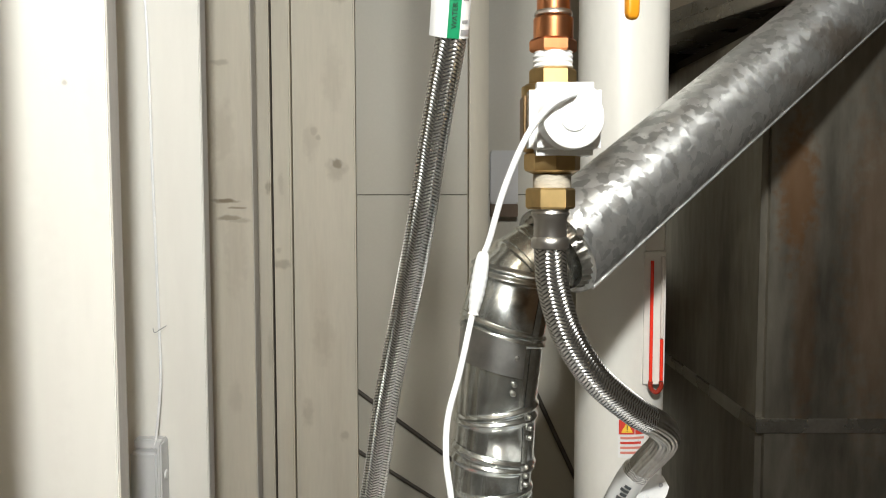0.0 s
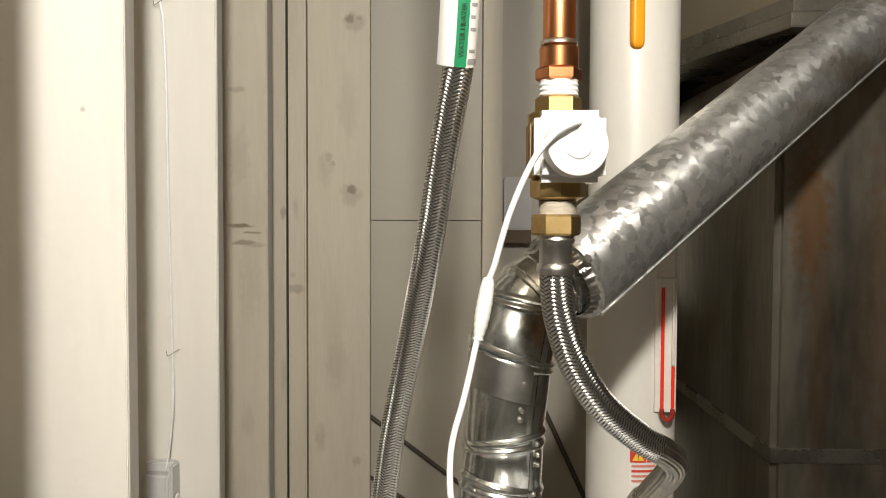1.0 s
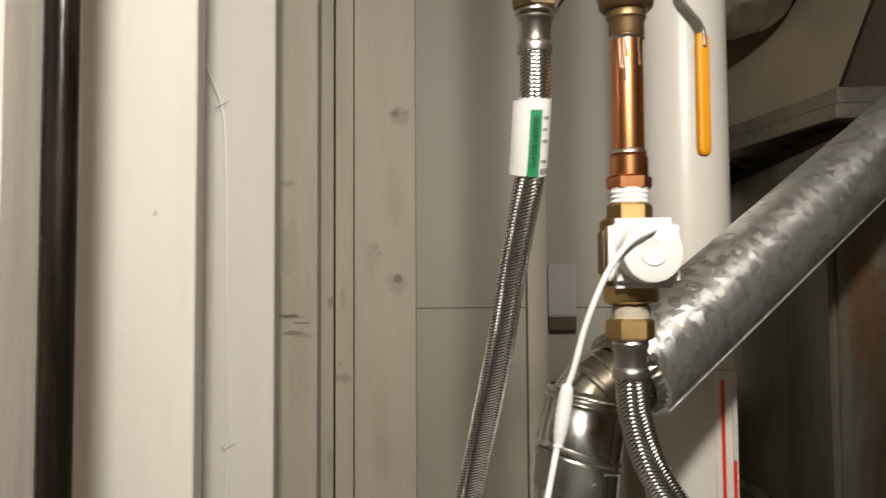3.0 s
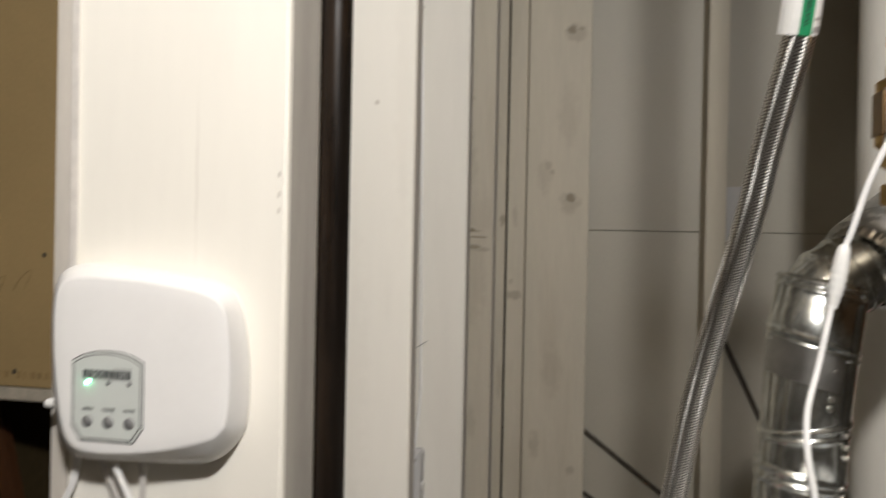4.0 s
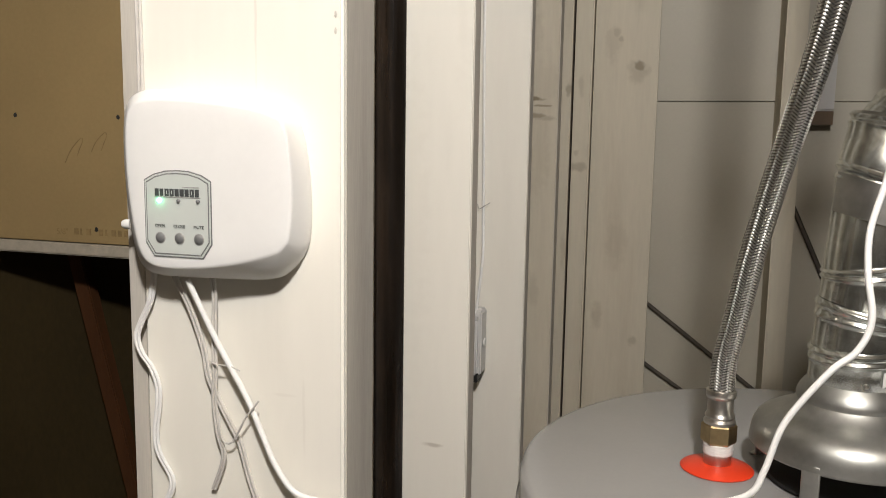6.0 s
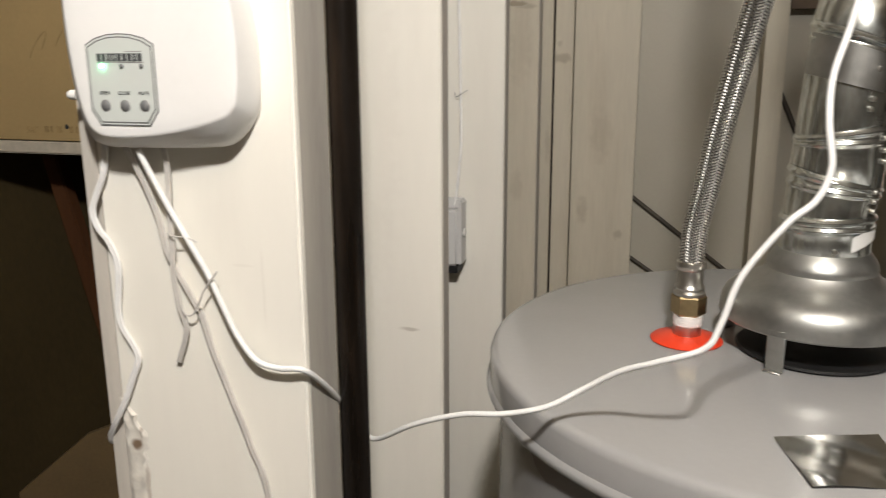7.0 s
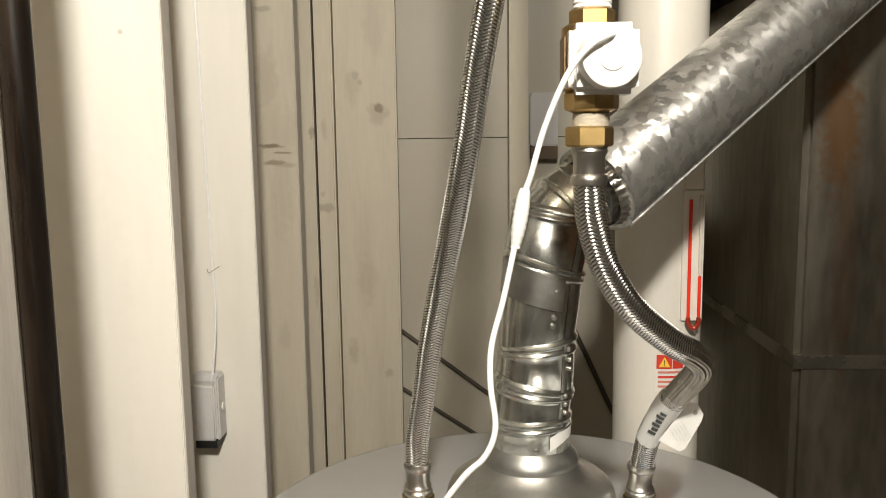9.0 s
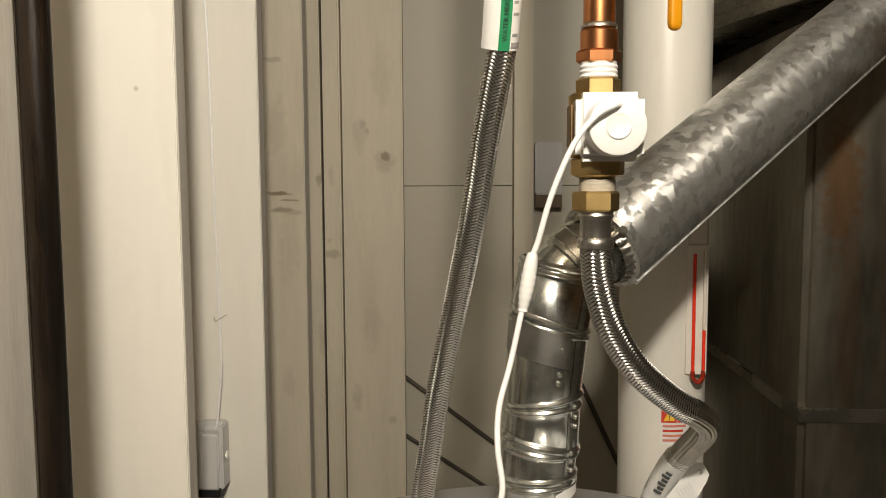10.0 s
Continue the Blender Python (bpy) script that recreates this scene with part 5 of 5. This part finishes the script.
wire("thin wire tie loop beside the cables", [(-0.4225, 0.4415, 1.486), (-0.414, 0.434, 1.4865), (-0.402, 0.434, 1.486), (-0.3965, 0.437, 1.4825)], 0.0005, M_WIRE_GREY)
wire("thin wire loop twisted round the white cable", [(-0.416, 0.439, 1.452), (-0.412, 0.437, 1.432), (-0.4045, 0.436, 1.4295), (-0.398, 0.435, 1.438), (-0.391, 0.433, 1.450), (-0.380, 0.433, 1.464)], 0.0007, M_WIRE_GREY)
wire("white twin wire dropping down the column to the controller", [(-0.4745, 0.4425, 2.449), (-0.4745, 0.4425, 1.9), (-0.4735, 0.4425, 1.70), (-0.4725, 0.440, 1.655)], 0.0013, M_WIRE_GREY, n=2, gap=0.0028)

# ---- small box with a wire on the second stud ----
jb = thing("small_box", "small grey box on the stud with a round button", "box")
part("body", box(-0.414, -0.379, 1.046, 1.077, 1.312, 1.392, 0.0025, 3), M_GREYBOX, jb)
part("top_rim", box(-0.414, -0.374, 1.060, 1.0775, 1.3925, 1.406, 0.002, 2), M_GREYBOX, jb)
part("side_cover", box(-0.3785, -0.373, 1.0465, 1.077, 1.313, 1.404, 0.002, 2), M_GREYBOX, jb)
part("button", lathe([(0.006, 0), (0.006, 0.002), (0.0, 0.003)], (-0.3725, 1.062, 1.358), (1, 0, 0), seg=20), M_WHITE, jb)
# shadow below the box, built as a black strip
part("shadow_foot", box(-0.410, -0.379, 1.050, 1.077, 1.300, 1.3115, 0.001, 1), M_BLACK, jb, "black strip for the shadow under the box")
wire("thin white wire stapled down the stud", [(-0.47, 1.0760, 2.30), (-0.44, 1.0760, 2.16), (-0.415, 1.0760, 2.075), (-0.394, 1.0755, 2.02), (-0.387, 1.0745, 1.95), (-0.384, 1.0740, 1.75), (-0.381, 1.0750, 1.551), (-0.379, 1.0690, 1.48), (-0.384, 1.062, 1.41), (-0.388, 1.062, 1.394)], 0.0019, M_CABLE, "wire on the stud")
for x, z in ((-0.381, 1.551), (-0.394, 2.020)):
    st = thing("staple", "small bent wire staple over the white wire", "staple", "wire staples")
    fix("wire", tube([(x - 0.009, 1.077, z + 0.002), (x - 0.006, 1.0745, z - 0.004), (x + 0.001, 1.0732, z), (x + 0.006, 1.0745, z + 0.003), (x + 0.009, 1.077, z + 0.005)], 0.00045, 8, 0.0015), M_BUTTON, st)

wire("thin dark cable curving up the back wall", [(0.104, 1.69, 2.2716), (0.1081, 1.69, 2.3144), (0.1182, 1.69, 2.3511), (0.1354, 1.69, 2.3791), (0.1611, 1.69, 2.4034), (0.1915, 1.69, 2.4177), (0.25, 1.69, 2.435)], 0.0014, M_BLACK, group="")

# ---- small things on the heater ----
mp = thing("metal_plate", "thin shiny metal plate lying on the heater top", "plate")
bm = bmesh.new()
grid = []
c = [Vector(v) for v in ((0.007, 0.449, 0), (0.071, 0.467, 0), (0.060, 0.537, 0), (-0.009, 0.514, 0))]
for i in range(13):
    row = []
    for j in range(13):
        s, t = i / 12, j / 12
        p = c[0].lerp(c[1], s).lerp(c[3].lerp(c[2], s), t)
        row.append(bm.verts.new((p.x, p.y, HZ + 0.0018 + 0.0011 * math.sin(7 * s + 2 * t) * math.sin(5 * t + 1))))
    grid.append(row)
for i in range(12):
    for j in range(12):
        bm.faces.new((grid[i][j], grid[i + 1][j], grid[i + 1][j + 1], grid[i][j + 1]))
part("sheet", bm, M_FOIL, mp)

fit_ = thing("brass_fitting", "small brass fitting standing on the heater top", "fitting")
part("base", hexnut((0.092, 0.514, HZ), (0, 0, 1), 0.0064, 0.0062, 0.0006), M_BRASS, fit_)
part("barb", lathe([(0.0046, 0), (0.0058, 0.0008), (0.0046, 0.0040), (0.0046, 0.0044), (0.0057, 0.0050), (0.0044, 0.0082), (0.0044, 0.0086), (0.0054, 0.0092), (0.0040, 0.0125), (0.0028, 0.0128)], (0.092, 0.514, HZ + 0.0062), seg=24), M_BRASS, fit_)

clip = thing("black_clip", "small black U-shaped clip lying on the heater top", "clip")
fix("arm", tube([(0.130, 0.517, HZ + 0.002), (0.136, 0.509, HZ + 0.002), (0.141, 0.503, HZ + 0.002)], 0.0019, 8, 0.003), M_BLACK, clip)
fix("arm", tube([(0.114, 0.508, HZ + 0.002), (0.120, 0.499, HZ + 0.002), (0.126, 0.491, HZ + 0.002)], 0.0019, 8, 0.003), M_BLACK, clip)
fix("bridge", tube([(0.125, 0.491, HZ + 0.002), (0.136, 0.498, HZ + 0.0022), (0.147, 0.505, HZ + 0.002)], 0.0024, 8, 0.003), M_BLACK, clip)

sheet = thing("paper_sheet", "white printed paper lying curled on the heater top", "paper")
bm = bmesh.new()
grid = []
c = [Vector(v) for v in ((0.168, 0.462, 0), (0.272, 0.530, 0), (0.2715, 0.684, 0), (0.1362, 0.668, 0))]
for i in range(17):
    row = []
    for j in range(17):
        s, t = i / 16, j / 16
        p = c[0].lerp(c[1], s).lerp(c[3].lerp(c[2], s), t)
        row.append(bm.verts.new((p.x, p.y, HZ + 0.0020 + 0.0015 * max(0, 1 - s * 4) + 0.0010 * math.sin(9 * s + 3 * t) * math.sin(6 * t + 2 * s) + 0.002 * abs(t - 0.55) + 0.0012 * s)))
    grid.append(row)
for i in range(16):
    for j in range(16):
        bm.faces.new((grid[i][j], grid[i + 1][j], grid[i + 1][j + 1], grid[i][j + 1]))
sh = part("page", bm, M_PAPER, sheet)
M = [Vector(v) for v in ((0.168, 0.462, 0), (0.272, 0.530, 0), (0.2715, 0.684, 0), (0.1362, 0.668, 0))]
for k in range(9):
    # rows of print too small to read
    t, s0, s1 = 0.90 - 0.085 * k, 0.12 + 0.05 * (k % 3 == 0), 0.85 - 0.12 * (k % 2)
    bm = bmesh.new()
    cols = []
    for j in range(9):
        s = s0 + (s1 - s0) * j / 8
        pair = []
        for tt in (t, t - 0.018):
            p = M[0].lerp(M[1], s).lerp(M[3].lerp(M[2], s), tt)
            pair.append(bm.verts.new((p.x, p.y, HZ + 0.0026 + 0.0015 * max(0, 1 - s * 4) + 0.0010 * math.sin(9 * s + 3 * tt) * math.sin(6 * tt + 2 * s) + 0.002 * abs(tt - 0.55) + 0.0012 * s)))
        cols.append(pair)
    for a, b in zip(cols, cols[1:]):
        bm.faces.new((a[0], b[0], b[1], a[1]))
    part("print_line", bm, M_PRINT, sh)
